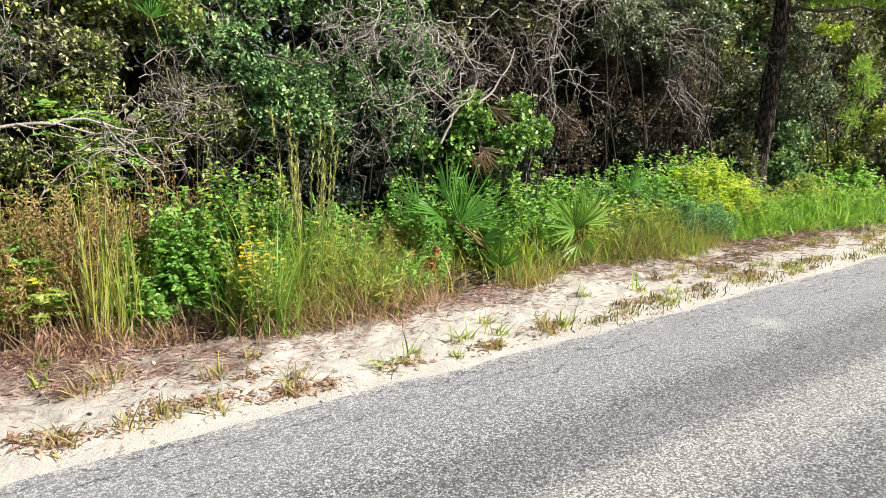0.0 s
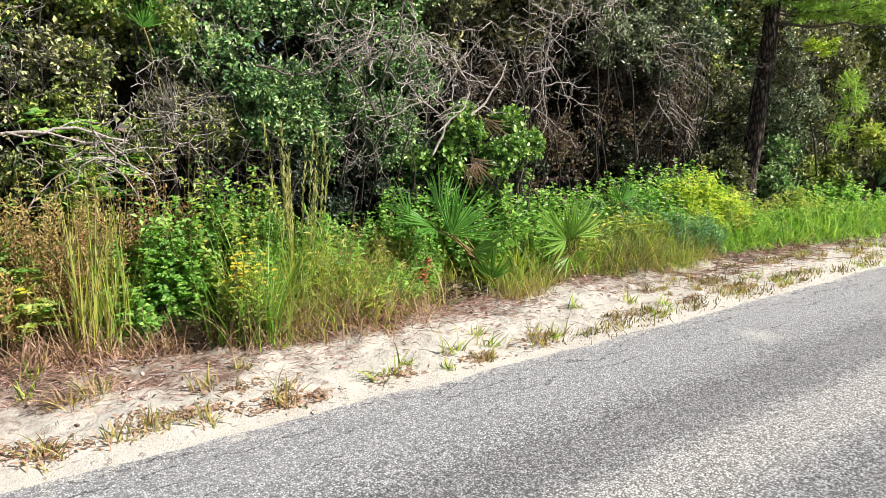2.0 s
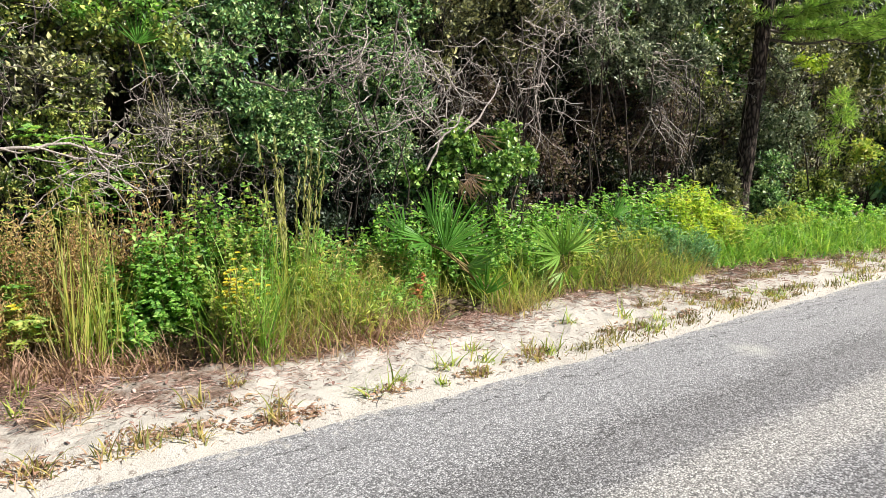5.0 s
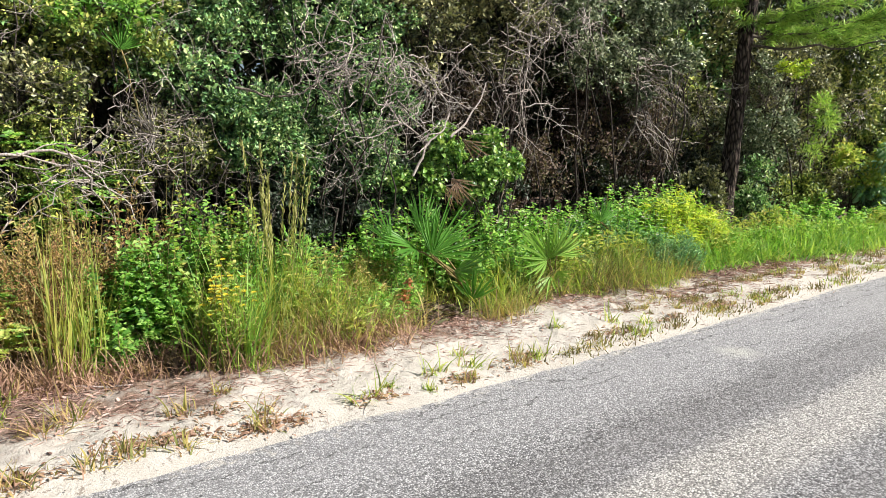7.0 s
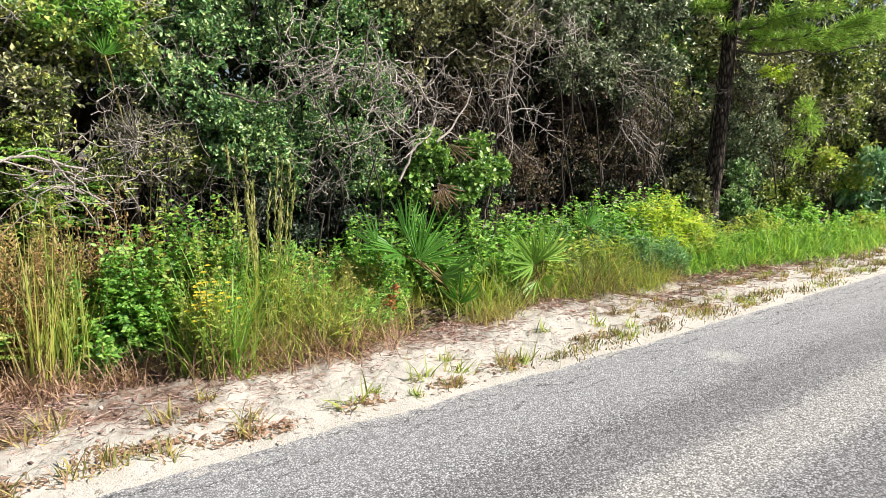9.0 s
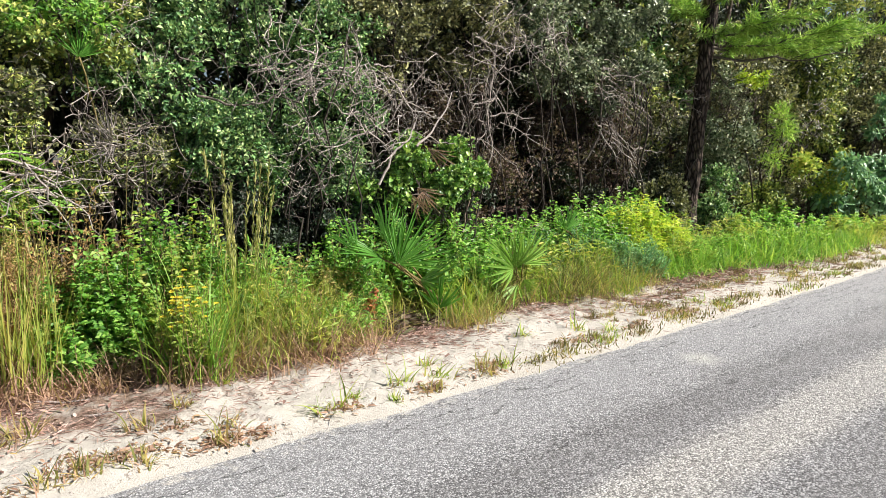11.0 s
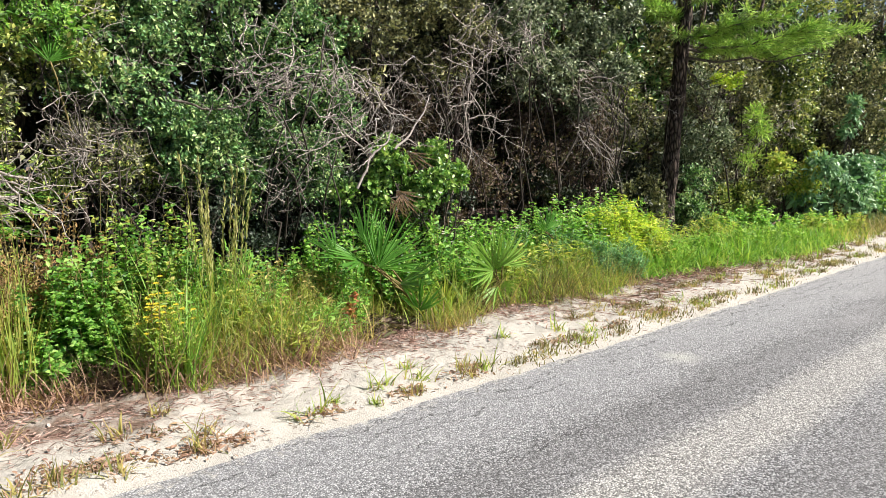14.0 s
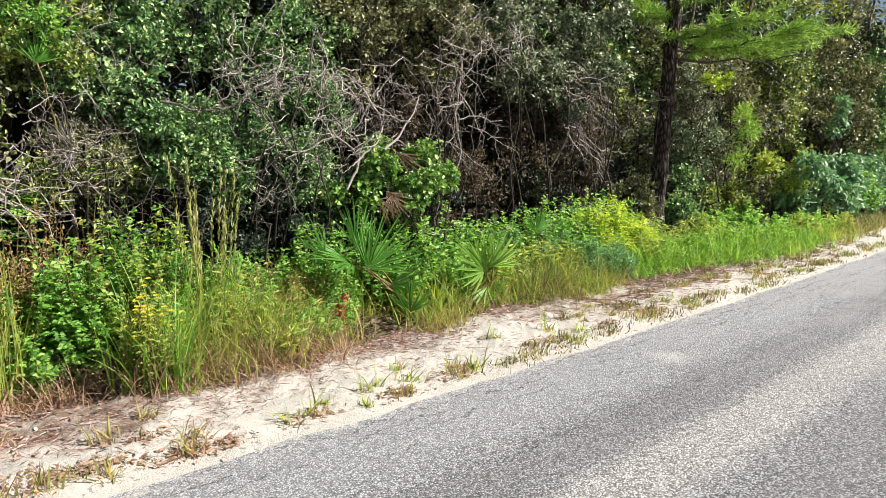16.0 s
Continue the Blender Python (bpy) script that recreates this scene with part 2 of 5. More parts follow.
PALM_LEAF = leaf_material("palmetto_leaf", [(0.028, 0.098, 0.010), (0.058, 0.180, 0.016), (0.115, 0.310, 0.028), (0.250, 0.500, 0.060)], 0.38, 0.36, 0.4)
PALM_LIGHT = leaf_material("pale_palmetto_leaf", [(0.110, 0.235, 0.028), (0.160, 0.320, 0.040), (0.240, 0.430, 0.055), (0.370, 0.560, 0.090)], 0.40, 0.35, 0.45)
DEAD_PALM = leaf_material("dead_palmetto_leaf", [(0.200, 0.135, 0.085), (0.320, 0.220, 0.140), (0.430, 0.315, 0.215), (0.500, 0.400, 0.290)], 0.7, 0.2, 0.2)
GREY_FROND = leaf_material("grey_dead_palmetto_leaf", [(0.085, 0.085, 0.075), (0.140, 0.140, 0.122), (0.210, 0.205, 0.178), (0.290, 0.270, 0.225)], 0.7, 0.15, 0.2)
GRASS_GREEN = leaf_material("grass_green", [(0.130, 0.240, 0.034), (0.245, 0.380, 0.050), (0.380, 0.490, 0.072), (0.580, 0.540, 0.125)], 0.5, 0.45, 0.35)
BRIGHT_GRASS = leaf_material("bright_grass", [(0.095, 0.245, 0.025), (0.185, 0.395, 0.040), (0.300, 0.520, 0.060), (0.450, 0.580, 0.105)], 0.5, 0.45, 0.35)
GRASS_OLIVE = leaf_material("grass_olive", [(0.145, 0.180, 0.044), (0.275, 0.300, 0.072), (0.430, 0.395, 0.112), (0.630, 0.480, 0.200)], 0.55, 0.4, 0.3)
MOUND_GRASS = leaf_material("mound_grass", [(0.075, 0.105, 0.028), (0.160, 0.190, 0.050), (0.290, 0.290, 0.085), (0.450, 0.370, 0.150)], 0.55, 0.35, 0.3)
GRASS_STRAW = leaf_material("grass_straw", [(0.170, 0.105, 0.066), (0.300, 0.195, 0.130), (0.460, 0.320, 0.220), (0.300, 0.225, 0.090)], 0.65, 0.25, 0.25)
RUST_WEED = leaf_material("rust_weed", [(0.160, 0.120, 0.048), (0.310, 0.190, 0.078), (0.460, 0.310, 0.125), (0.360, 0.370, 0.095)], 0.6, 0.35, 0.25)
STRAW_LITTER = leaf_material("straw_litter", [(0.150, 0.096, 0.076), (0.270, 0.175, 0.134), (0.430, 0.295, 0.228), (0.600, 0.465, 0.385)], 0.8, 0.05, 0.15)
NEEDLES = leaf_material("pine_needles", [(0.120, 0.275, 0.044), (0.260, 0.490, 0.072), (0.430, 0.680, 0.105), (0.600, 0.790, 0.180)], 0.45, 0.35, 0.4)
YELLOW_PETAL = leaf_material("yellow_petal", [(0.48, 0.38, 0.008), (0.55, 0.45, 0.01), (0.58, 0.50, 0.015), (0.60, 0.53, 0.03)], 0.5, 0.3, 0.3)
WHITE_PETAL = leaf_material("white_petal", [(0.462, 0.462, 0.409), (0.515, 0.515, 0.475), (0.541, 0.528, 0.462), (0.528, 0.502, 0.363)], 0.5, 0.3, 0.3)
SEED_HEAD = leaf_material("feathery_seed_head", [(0.260, 0.300, 0.085), (0.370, 0.420, 0.125), (0.480, 0.500, 0.180), (0.560, 0.520, 0.240)], 0.6, 0.3, 0.2)
WEED_MAT = leaf_material("creeping_weed", [(0.095, 0.085, 0.028), (0.150, 0.150, 0.040), (0.215, 0.220, 0.060), (0.300, 0.235, 0.120)], 0.6, 0.2, 0.25)
RED_LEAF = leaf_material("red_dead_leaf", [(0.220, 0.080, 0.026), (0.330, 0.125, 0.045), (0.420, 0.190, 0.075), (0.260, 0.130, 0.060)], 0.6, 0.3, 0.3)


# ---- plan: s runs along the road's edge, o away from the road ----
ROAD_TURN = radians(37.5)
EDGE = (-0.26, 3.77)
CS, SN = math.cos(ROAD_TURN), math.sin(ROAD_TURN)
RNG = np.random.default_rng(7)


def at(s, o, z=0.0):
    return Vector((EDGE[0] + s * CS - o * SN, EDGE[1] + s * SN + o * CS, z))


def bend(s):
    """The road bears gently away from a straight line."""
    if s < 1:
        return 0.0
    return 0.0026 * (s - 1) ** 2 if s < 13 else 0.3744 + 0.0624 * (s - 13)


def lift(s, o):
    """Height of the soil; o is counted from the bent edge. The sand thins out over the asphalt's margin."""
    if o < -0.28:
        return -0.07
    v = Vector((s, o, 0.0))
    z = 0.05 * noise.noise(v * 1.1) + 0.036 * noise.noise(v * 4.0 + Vector((3, 1, 7))) + 0.012 * noise.noise(v * 11.0)
    fine = 0.008 * noise.noise(v * 7.0 + Vector((9, 0, 0))) + 0.007 * noise.noise(v * 19.0) + 0.005 * noise.noise(v * 37.0)
    if o < 0.22:
        fine = 0.5 * fine * max(0.0, o / 0.22) + 0.004 * noise.noise(v * 2.4) + 0.0015 * noise.noise(v * 9.0)
        return max(-0.07, 0.12 * o + fine + 0.5 * z * max(0.0, o / 0.22)) if o > -0.26 else -0.07
    rise = 0.0264 + 0.045 * min(1.0, (o - 0.22) / 1.1)
    return rise + fine + z * min(1.0, 0.5 + (o - 0.22) * 0.8)


def soil(s, o):
    return at(s, o, lift(s, o - bend(s)))


# ---- mesh helpers ----
def mesh_from(name, verts, faces, mat, smooth=True):
    """verts (n, 3); faces: arrays of equal-sided faces, in a list."""
    me = bpy.data.meshes.new(name)
    verts = np.asarray(verts, dtype=np.float32)
    faces = [np.asarray(f, dtype=np.int32) for f in faces if len(f)]
    loops = np.concatenate([f.ravel() for f in faces])
    sizes = np.concatenate([np.full(len(f), f.shape[1], dtype=np.int32) for f in faces])
    me.vertices.add(len(verts))
    me.vertices.foreach_set("co", verts.ravel())
    me.loops.add(len(loops))
    me.loops.foreach_set("vertex_index", loops)
    me.polygons.add(len(sizes))
    me.polygons.foreach_set("loop_start", np.concatenate(([0], np.cumsum(sizes)[:-1])).astype(np.int32))
    me.polygons.foreach_set("use_smooth", np.full(len(sizes), smooth))
    me.update(calc_edges=True)
    me.materials.append(mat)
    return me


def part(name, me, parent, label="", kind=""):
    ob = new(name, me)
    ob.parent = parent
    return tagged(ob, label=label, kind=kind)


def thing(name, place, label, category, group="", turn=0.0):
    ob = new(name)
    ob.empty_display_size = 0.1
    ob.matrix_world = Matrix.Translation(place) @ pose(0, 0, 0, 0, 0, turn)
    return tagged(ob, label=label, category=category, group=group)


def unit(a):
    return a / np.maximum(np.linalg.norm(a, axis=1, keepdims=True), 1e-9)


def leaves(name, pos, axis, up, length, width, mat, fold=0.25, curl=0.15, oval=False):
    """Folded leaves: base, tip and two edges; oval ones have a bent midrib and four edges."""
    n = len(pos)
    axis = unit(axis)
    side = unit(np.cross(axis, up))
    nor = np.cross(side, axis)
    L = np.broadcast_to(np.asarray(length, float), (n,))[:, None]
    Wd = np.broadcast_to(np.asarray(width, float), (n,))[:, None]
    if not oval:
        v = np.stack([pos, pos + axis * L * 0.48 - side * Wd / 2 + nor * Wd * fold, pos + axis * L - nor * L * curl,
                      pos + axis * L * 0.48 + side * Wd / 2 + nor * Wd * fold], 1)
        k = np.arange(n)[:, None] * 4
        return mesh_from(name, v.reshape(-1, 3), [np.concatenate([k + [0, 3, 2], k + [0, 2, 1]])], mat)
    mid = pos + axis * L * 0.5 + nor * L * 0.03
    tip = pos + axis * L - nor * L * curl
    v = np.stack([pos, mid, tip,
                  pos + axis * L * 0.28 - side * Wd * 0.46 + nor * Wd * fold, pos + axis * L * 0.7 - side * Wd * 0.40 + nor * (Wd * fold - L * curl * 0.4),
                  pos + axis * L * 0.28 + side * Wd * 0.46 + nor * Wd * fold, pos + axis * L * 0.7 + side * Wd * 0.40 + nor * (Wd * fold - L * curl * 0.4)], 1)
    k = np.arange(n)[:, None] * 7
    return mesh_from(name, v.reshape(-1, 3), [np.concatenate([k + [0, 1, 3], k + [0, 5, 1], k + [2, 4, 1], k + [2, 1, 6]]), np.concatenate([k + [1, 4, 3, 3], k + [1, 5, 6, 6]])[:, :3]], mat)


def blades(name, pos, heading, lean, bow, length, width, mat, steps=4):
    """Grass blades: narrow strips that lean by 'lean' and bow over by 'bow' radians towards heading."""
    n = len(pos)
    h = np.stack([np.cos(heading), np.sin(heading), np.zeros(n)], 1)
    twist = RNG.uniform(-0.9, 0.9, n)
    side = np.stack([-np.sin(heading + twist), np.cos(heading + twist), np.zeros(n)], 1)
    p = np.array(pos, float)
    rows = []
    for i in range(steps + 1):
        t = i / steps
        w = (width * (1.0 - t ** 1.6) + 0.0006)[:, None]
        rows += [p - side * w / 2, p + side * w / 2]
        a = lean + bow * (t + 0.5 / steps)
        p = p + (h * np.sin(a)[:, None] + np.array([0, 0, 1.0]) * np.cos(a)[:, None]) * (length / steps)[:, None]
    m = 2 * (steps + 1)
    v = np.stack(rows, 1).reshape(-1, 3)
    k = np.arange(n)[:, None] * m
    return mesh_from(name, v, [np.concatenate([k + [2 * i, 2 * i + 1, 2 * i + 3, 2 * i + 2] for i in range(steps)])], mat)


def tubes(name, lines, mat, sides=5):
    """Round limbs along polylines: a list of (points, radius at the start, radius at the end)."""
    vs, quads, tris, base = [], [], [], 0
    ring = np.arange(sides) / sides * 2 * math.pi
    c, s = np.cos(ring), np.sin(ring)
    for pts, r0, r1 in lines:
        pts = np.asarray(pts, float)
        n = len(pts)
        d = unit(np.gradient(pts, axis=0))
        ref = np.array([0.0, 0.0, 1.0]) if abs(d[:, 2]).mean() < 0.8 else np.array([1.0, 0.0, 0.0])
        a = unit(np.cross(d, ref))
        b = np.cross(d, a)
        r = np.linspace(r0, r1, n)[:, None, None]
        vs.append((pts[:, None] + r * (a[:, None] * c[None, :, None] + b[:, None] * s[None, :, None])).reshape(-1, 3))
        i = np.arange(n - 1)[:, None] * sides
        j = np.arange(sides)[None]
        j2 = (j + 1) % sides
        quads.append(base + np.stack([i + j, i + j2, i + sides + j2, i + sides + j], -1).reshape(-1, 4))
        vs.append(pts[-1:] + d[-1:] * r1)
        tris.append(np.stack([base + (n - 1) * sides + np.arange(sides), base + (n - 1) * sides + (np.arange(sides) + 1) % sides, np.full(sides, base + n * sides)], 1))
        base += n * sides + 1
    return mesh_from(name, np.concatenate(vs), [np.concatenate(quads), np.concatenate(tris)], mat)


def crooked(a, b, n=7, wander=0.12, sag=0.0):
    """A crooked line from a to b."""
    a, b = np.asarray(a, float), np.asarray(b, float)
    t = np.linspace(0, 1, n)[:, None]
    p = a + (b - a) * t
    length = np.linalg.norm(b - a)
    step = np.cumsum(RNG.normal(0, 1, (n, 3)), axis=0)
    step = step - step[:1] - (step[-1:] - step[:1]) * t
    p = p + step * wander * length / math.sqrt(n)
    p[:, 2] -= sag * length * (4 * t * (1 - t))[:, 0]
    return p


# ---- ground and road ----
def spaced(parts):
    out = [parts[0][0]]
    for a, b, step in parts:
        out += list(np.linspace(a, b, max(1, round((b - a) / step)) + 1)[1:])
    return np.array(out)


def sheet(name, ss, oo, height, mat):
    v = np.zeros((len(ss), len(oo), 3))
    uvs = np.zeros((len(ss), len(oo), 2))
    for i, s in enumerate(ss):
        bs = bend(s)
        for j, o in enumerate(oo):
            v[i, j] = at(s, o + bs, height(s, o))
            uvs[i, j] = s, o
    n, m = len(ss), len(oo)
    i = np.arange(n - 1)[:, None] * m
    j = np.arange(m - 1)[None]
    f = np.stack([i + j, i + m + j, i + m + j + 1, i + j + 1], -1).reshape(-1, 4)
    me = mesh_from(name, v.reshape(-1, 3), [f], mat)
    lay = me.uv_layers.new(name="UVMap")
    lay.data.foreach_set("uv", uvs.reshape(-1, 2)[f.ravel()].astype(np.float32).ravel())
    return me


ground = new("ground", sheet("ground", spaced([(-900, -100, 200), (-100, -10, 15), (-10, -2.6, 0.4), (-2.6, 5, 0.022), (5, 12, 0.05), (12, 24, 0.15), (24, 100, 8), (100, 900, 200)]),
                             spaced([(-900, -100, 200), (-100, -8, 15), (-8, -0.3, 0.8), (-0.3, 1.8, 0.022), (1.8, 3.2, 0.06), (3.2, 12, 0.5), (12, 100, 10), (100, 900, 200)]), lift, GROUND))
tagged(ground, "pale sand verge under brown pine straw and leaf litter", "ground", kind="structure")


def make_road():
    ss = spaced([(-300, -20, 35), (-20, -2.6, 0.8), (-2.6, 14, 0.03), (14, 30, 0.2), (30, 300, 20)])
    inner = np.array([-6.4, -6.35, -5.5, -4.5, -3.4, -2.6, -2.0, -1.4, -0.9, -0.5, -0.3, -0.15, 0.0, 0.1])
    v, uvs = [], []
    for s in ss:
        ragged = 0.24 + 0.04 * noise.noise(Vector((s * 1.7, 0, 4))) + 0.03 * noise.noise(Vector((s * 6, 2, 4))) + 0.015 * noise.noise(Vector((s * 25, 2, 9)))
        row = [(o, (0.0 if o > -6.37 else -0.08) + 0.004 * noise.noise(Vector((s, o, 2)))) for o in inner]
        row += [(ragged - 0.012, -0.002), (ragged, -0.014), (ragged + 0.01, -0.09)]
        for o, z in row:
            v.append(at(s, o + bend(s), z + 0.012 - 0.012 * min(1.0, abs(o + 3.2) / 3.2)))
            uvs.append((s, o))
    m = len(inner) + 3
    i = np.arange(len(ss) - 1)[:, None] * m
    j = np.arange(m - 1)[None]
    f = np.stack([i + j, i + m + j, i + m + j + 1, i + j + 1], -1).reshape(-1, 4)
    me = mesh_from("road", np.array(v), [f], ASPHALT)
    lay = me.uv_layers.new(name="UVMap")
    lay.data.foreach_set("uv", np.array(uvs, dtype=np.float32)[f.ravel()].ravel())
    return me


road = tagged(new("road", make_road()), "weathered grey asphalt road with pale wheel tracks", "road", kind="structure")


# ---- plants ----
def crown_points(n, per, rx, ry, rz, clump, hollow=0.35):
    """Leaf places: clumps gather on the skins of rounded lobes, with dark gaps between; returns leaf places and directions, clump centres, and both ends of the leafy twiglets."""
    k = max(5, n // 15)
    d = unit(RNG.normal(0, 1, (k, 3)))
    lobes = d * (hollow + (1 - hollow) * RNG.random((k, 1)) ** 0.6) * [rx, ry, rz] * 0.86
    size = (rx + ry + rz) / 3 * RNG.uniform(0.10, 0.25, k)
    pick = RNG.integers(0, k, n)
    e = unit(RNG.normal(0, 1, (n, 3)) + [0.12, -0.2, 0.25])
    c = lobes[pick] + e * size[pick][:, None] * (RNG.random((n, 1)) ** 0.35) * [1.1, 1.0, 0.85]
    # each clump is three leafy twiglets that spread from one point
    fork = 3
    m = max(3, per // fork)
    root = np.repeat(c, fork, axis=0)
    way = unit(np.repeat(e, fork, axis=0) + RNG.normal(0, 0.65, (n * fork, 3)) + [0, 0, 0.15])
    reach = clump * RNG.uniform(1.4, 2.6, (n * fork, 1))
    t = RNG.uniform(0.12, 1.0, (n * fork * m, 1))
    way_l = np.repeat(way, m, axis=0)
    around = unit(np.cross(way_l, RNG.normal(0, 1, way_l.shape)))
    pos = np.repeat(root, m, axis=0) + way_l * t * np.repeat(reach, m, axis=0) + around * clump * 0.10
    return pos, way_l * 0.55 + around * 0.8, c, root, root + way * reach


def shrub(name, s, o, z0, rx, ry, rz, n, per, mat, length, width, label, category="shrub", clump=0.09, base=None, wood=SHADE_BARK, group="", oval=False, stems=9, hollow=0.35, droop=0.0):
    """A woody plant: crooked stems from the soil and a crown of leaf clumps round height z0."""
    foot = soil(*(base or (s, o)))
    ob = thing(name, foot, label, category, group)
    mid = np.array(at(s, o, z0) - foot)
    pos, off, c, ta, tb = crown_points(n, per, rx, ry, rz, clump, hollow)
    # the ellipsoid lies along the road
    turn = np.array([[CS, -SN, 0], [SN, CS, 0], [0, 0, 1]])
    pos, off, c, ta, tb = pos @ turn.T + mid, off @ turn.T, c @ turn.T + mid, ta @ turn.T + mid, tb @ turn.T + mid
    keep = pos[:, 2] > 0.04
    pos, off = pos[keep], off[keep]
    k = len(pos)
    axis = unit(off) + RNG.normal(0, 0.35, (k, 3)) + np.array([0, 0, 0.15 - droop])
    up = RNG.normal(0, 0.62, (k, 3)) + np.array([0.25, -0.3, 0.7])
    ln = length * RNG.uniform(0.6, 1.25, k)
    part("foliage", leaves("foliage", pos, axis, up, ln, ln * width / length * RNG.uniform(0.8, 1.2, k), mat, oval=oval), ob, kind="stuff")
    twigs = [(np.stack([a, (a + b) / 2 + RNG.normal(0, 0.008, 3), b]), 0.0028, 0.0014) for a, b in zip(ta, tb) if min(a[2], b[2]) > 0.03 and RNG.random() < 0.35]
    pick = RNG.choice(len(c), min(stems * 5, len(c)), replace=False)
    for i in pick[:stems]:
        f0 = np.array([*(at(RNG.normal(0, 0.06 + rx * 0.12), 0.25 + RNG.normal(0, 0.06)) - at(0, 0)).xy, -0.03])
        line = crooked(f0, c[i], 8, 0.16)
        part("stem", tubes("stem", [(line, RNG.uniform(0.010, 0.022), 0.004)], wood), ob)
        for jn in pick[stems:]:
            if RNG.random() < 0.28:
                a = line[RNG.integers(3, 8)]
                if np.linalg.norm(c[jn] - a) < 0.9 * max(rx, rz):
                    twigs.append((crooked(a, c[jn], 6, 0.18), 0.006, 0.002))
    if twigs:
        part("twig_tangle", tubes("twig_tangle", twigs, wood, 4), ob, kind="stuff")
    return ob


def tangle(name, s, o, z, rx, ry, rz, n, label, reach=0.6, sag=0.1, thick=0.004, mat=DEAD_WOOD, hang=0.0):
    """A mass of bare crooked twigs, borne by a few limbs that rise from the soil."""
    foot = soil(s, o + 0.45)
    ob = thing(name, foot, label, "dead branches")
    mid = np.array(at(s, o, z) - foot)
    turn = np.array([[CS, -SN, 0], [SN, CS, 0], [0, 0, 1]])
    twigs = []
    for i in range(3):
        end = mid + turn @ (RNG.uniform(-0.8, 0.8, 3) * [rx, ry, rz])
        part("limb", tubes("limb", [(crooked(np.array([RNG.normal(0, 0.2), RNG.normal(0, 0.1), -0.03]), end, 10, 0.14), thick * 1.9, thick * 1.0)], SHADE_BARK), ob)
    for i in range(n):
        q = unit(RNG.normal(0, 1, (1, 3)))[0] * RNG.random() ** 0.4
        a = mid + turn @ (q * [rx, ry, rz])
        d = unit(RNG.normal(0, 1, (1, 3)) * [1, 0.6, 0.8])[0]
        d[2] -= hang
        ln = reach * RNG.uniform(0.35, 1.2)
        line = crooked(a, a + turn @ d * ln, 8, 0.15, sag * RNG.uniform(-2.0, 2.5))
        r = thick * RNG.uniform(0.5, 1.3)
        twigs.append((line, r, r * 0.4))
        for j in range(RNG.integers(1, 4)):
            b = line[RNG.integers(2, 7)]
            e = unit(RNG.normal(0, 1, (1, 3)))[0]
            e[2] -= hang
            twigs.append((crooked(b, b + e * ln * RNG.uniform(0.2, 0.5), 5, 0.2), r * 0.6, r * 0.25))
    part("twig_tangle", tubes("twig_tangle", twigs, mat, 4), ob, kind="stuff")
    return ob


def droop_spray(s, o, z, n, label, reach, thick):
    """Bare twigs that sweep out along the road from one limb and bow down under their own weight."""
    foot = soil(s, o + 0.4)
    ob = thing("dead_tangle", foot, label, "dead branches")
    mid = np.array(at(s, o, z) - foot)
    along, out = np.array([CS, SN, 0.0]), np.array([-SN, CS, 0.0])
    limb = crooked((0, 0, -0.03), mid + along * 0.3, 12, 0.08)
    part("limb", tubes("limb", [(limb, thick * 3.0, thick * 1.4)], GREY_BARK, 6), ob)
    twigs = []
    u = np.linspace(0, 1, 9)[:, None]
    for i in range(n):
        a = limb[RNG.integers(7, 12)] + RNG.normal(0, 0.12, 3)
        ln = reach * RNG.uniform(0.4, 1.1)
        d = along * RNG.uniform(0.25, 1.0) + out * RNG.normal(-0.1, 0.25) + np.array([0, 0, RNG.normal(-0.05, 0.22)])
        wob = np.cumsum(RNG.normal(0, 0.034 * ln, (9, 3)), axis=0)
        line = a + d * ln * u + np.array([0, 0, -RNG.uniform(0.15, 0.45) * ln]) * u ** 2 + wob
        r = thick * RNG.uniform(0.5, 1.2)
        twigs.append((line, r, r * 0.35))
        for j in range(RNG.integers(1, 4)):
            q = line[RNG.integers(3, 8)]
            e = d * 0.5 + RNG.normal(0, 0.4, 3) - [0, 0, 0.25]
            twigs.append((crooked(q, q + e * ln * RNG.uniform(0.2, 0.45), 5, 0.22), r * 0.6, r * 0.25))
    part("twig_tangle", tubes("twig_tangle", twigs, DEAD_WOOD, 4), ob, kind="stuff")
    return ob


def branch(name, pts, r0, r1, label, mat=DEAD_WOOD, extra=(), category="dead branch"):
    """One bare limb through the given (s, o, z) places, with side twigs."""
    p = np.array([at(*q) for q in pts])
    fine = []
    for a, b in zip(p[:-1], p[1:]):
        fine.append(crooked(a, b, 6, 0.07)[:-1])
    fine = np.concatenate(fine + [p[-1:]])
    foot = Vector(p[0])
    ob = thing(name, foot, label, category)
    part("limb", tubes("limb", [(fine - p[0], r0, r1)], mat, 7), ob)
    for a, b in extra:
        part("side_twig", tubes("side_twig", [(crooked(np.array(at(*a)) - p[0], np.array(at(*b)) - p[0], 7, 0.12), r1 * 1.1, r1 * 0.4)], mat), ob)
    return ob


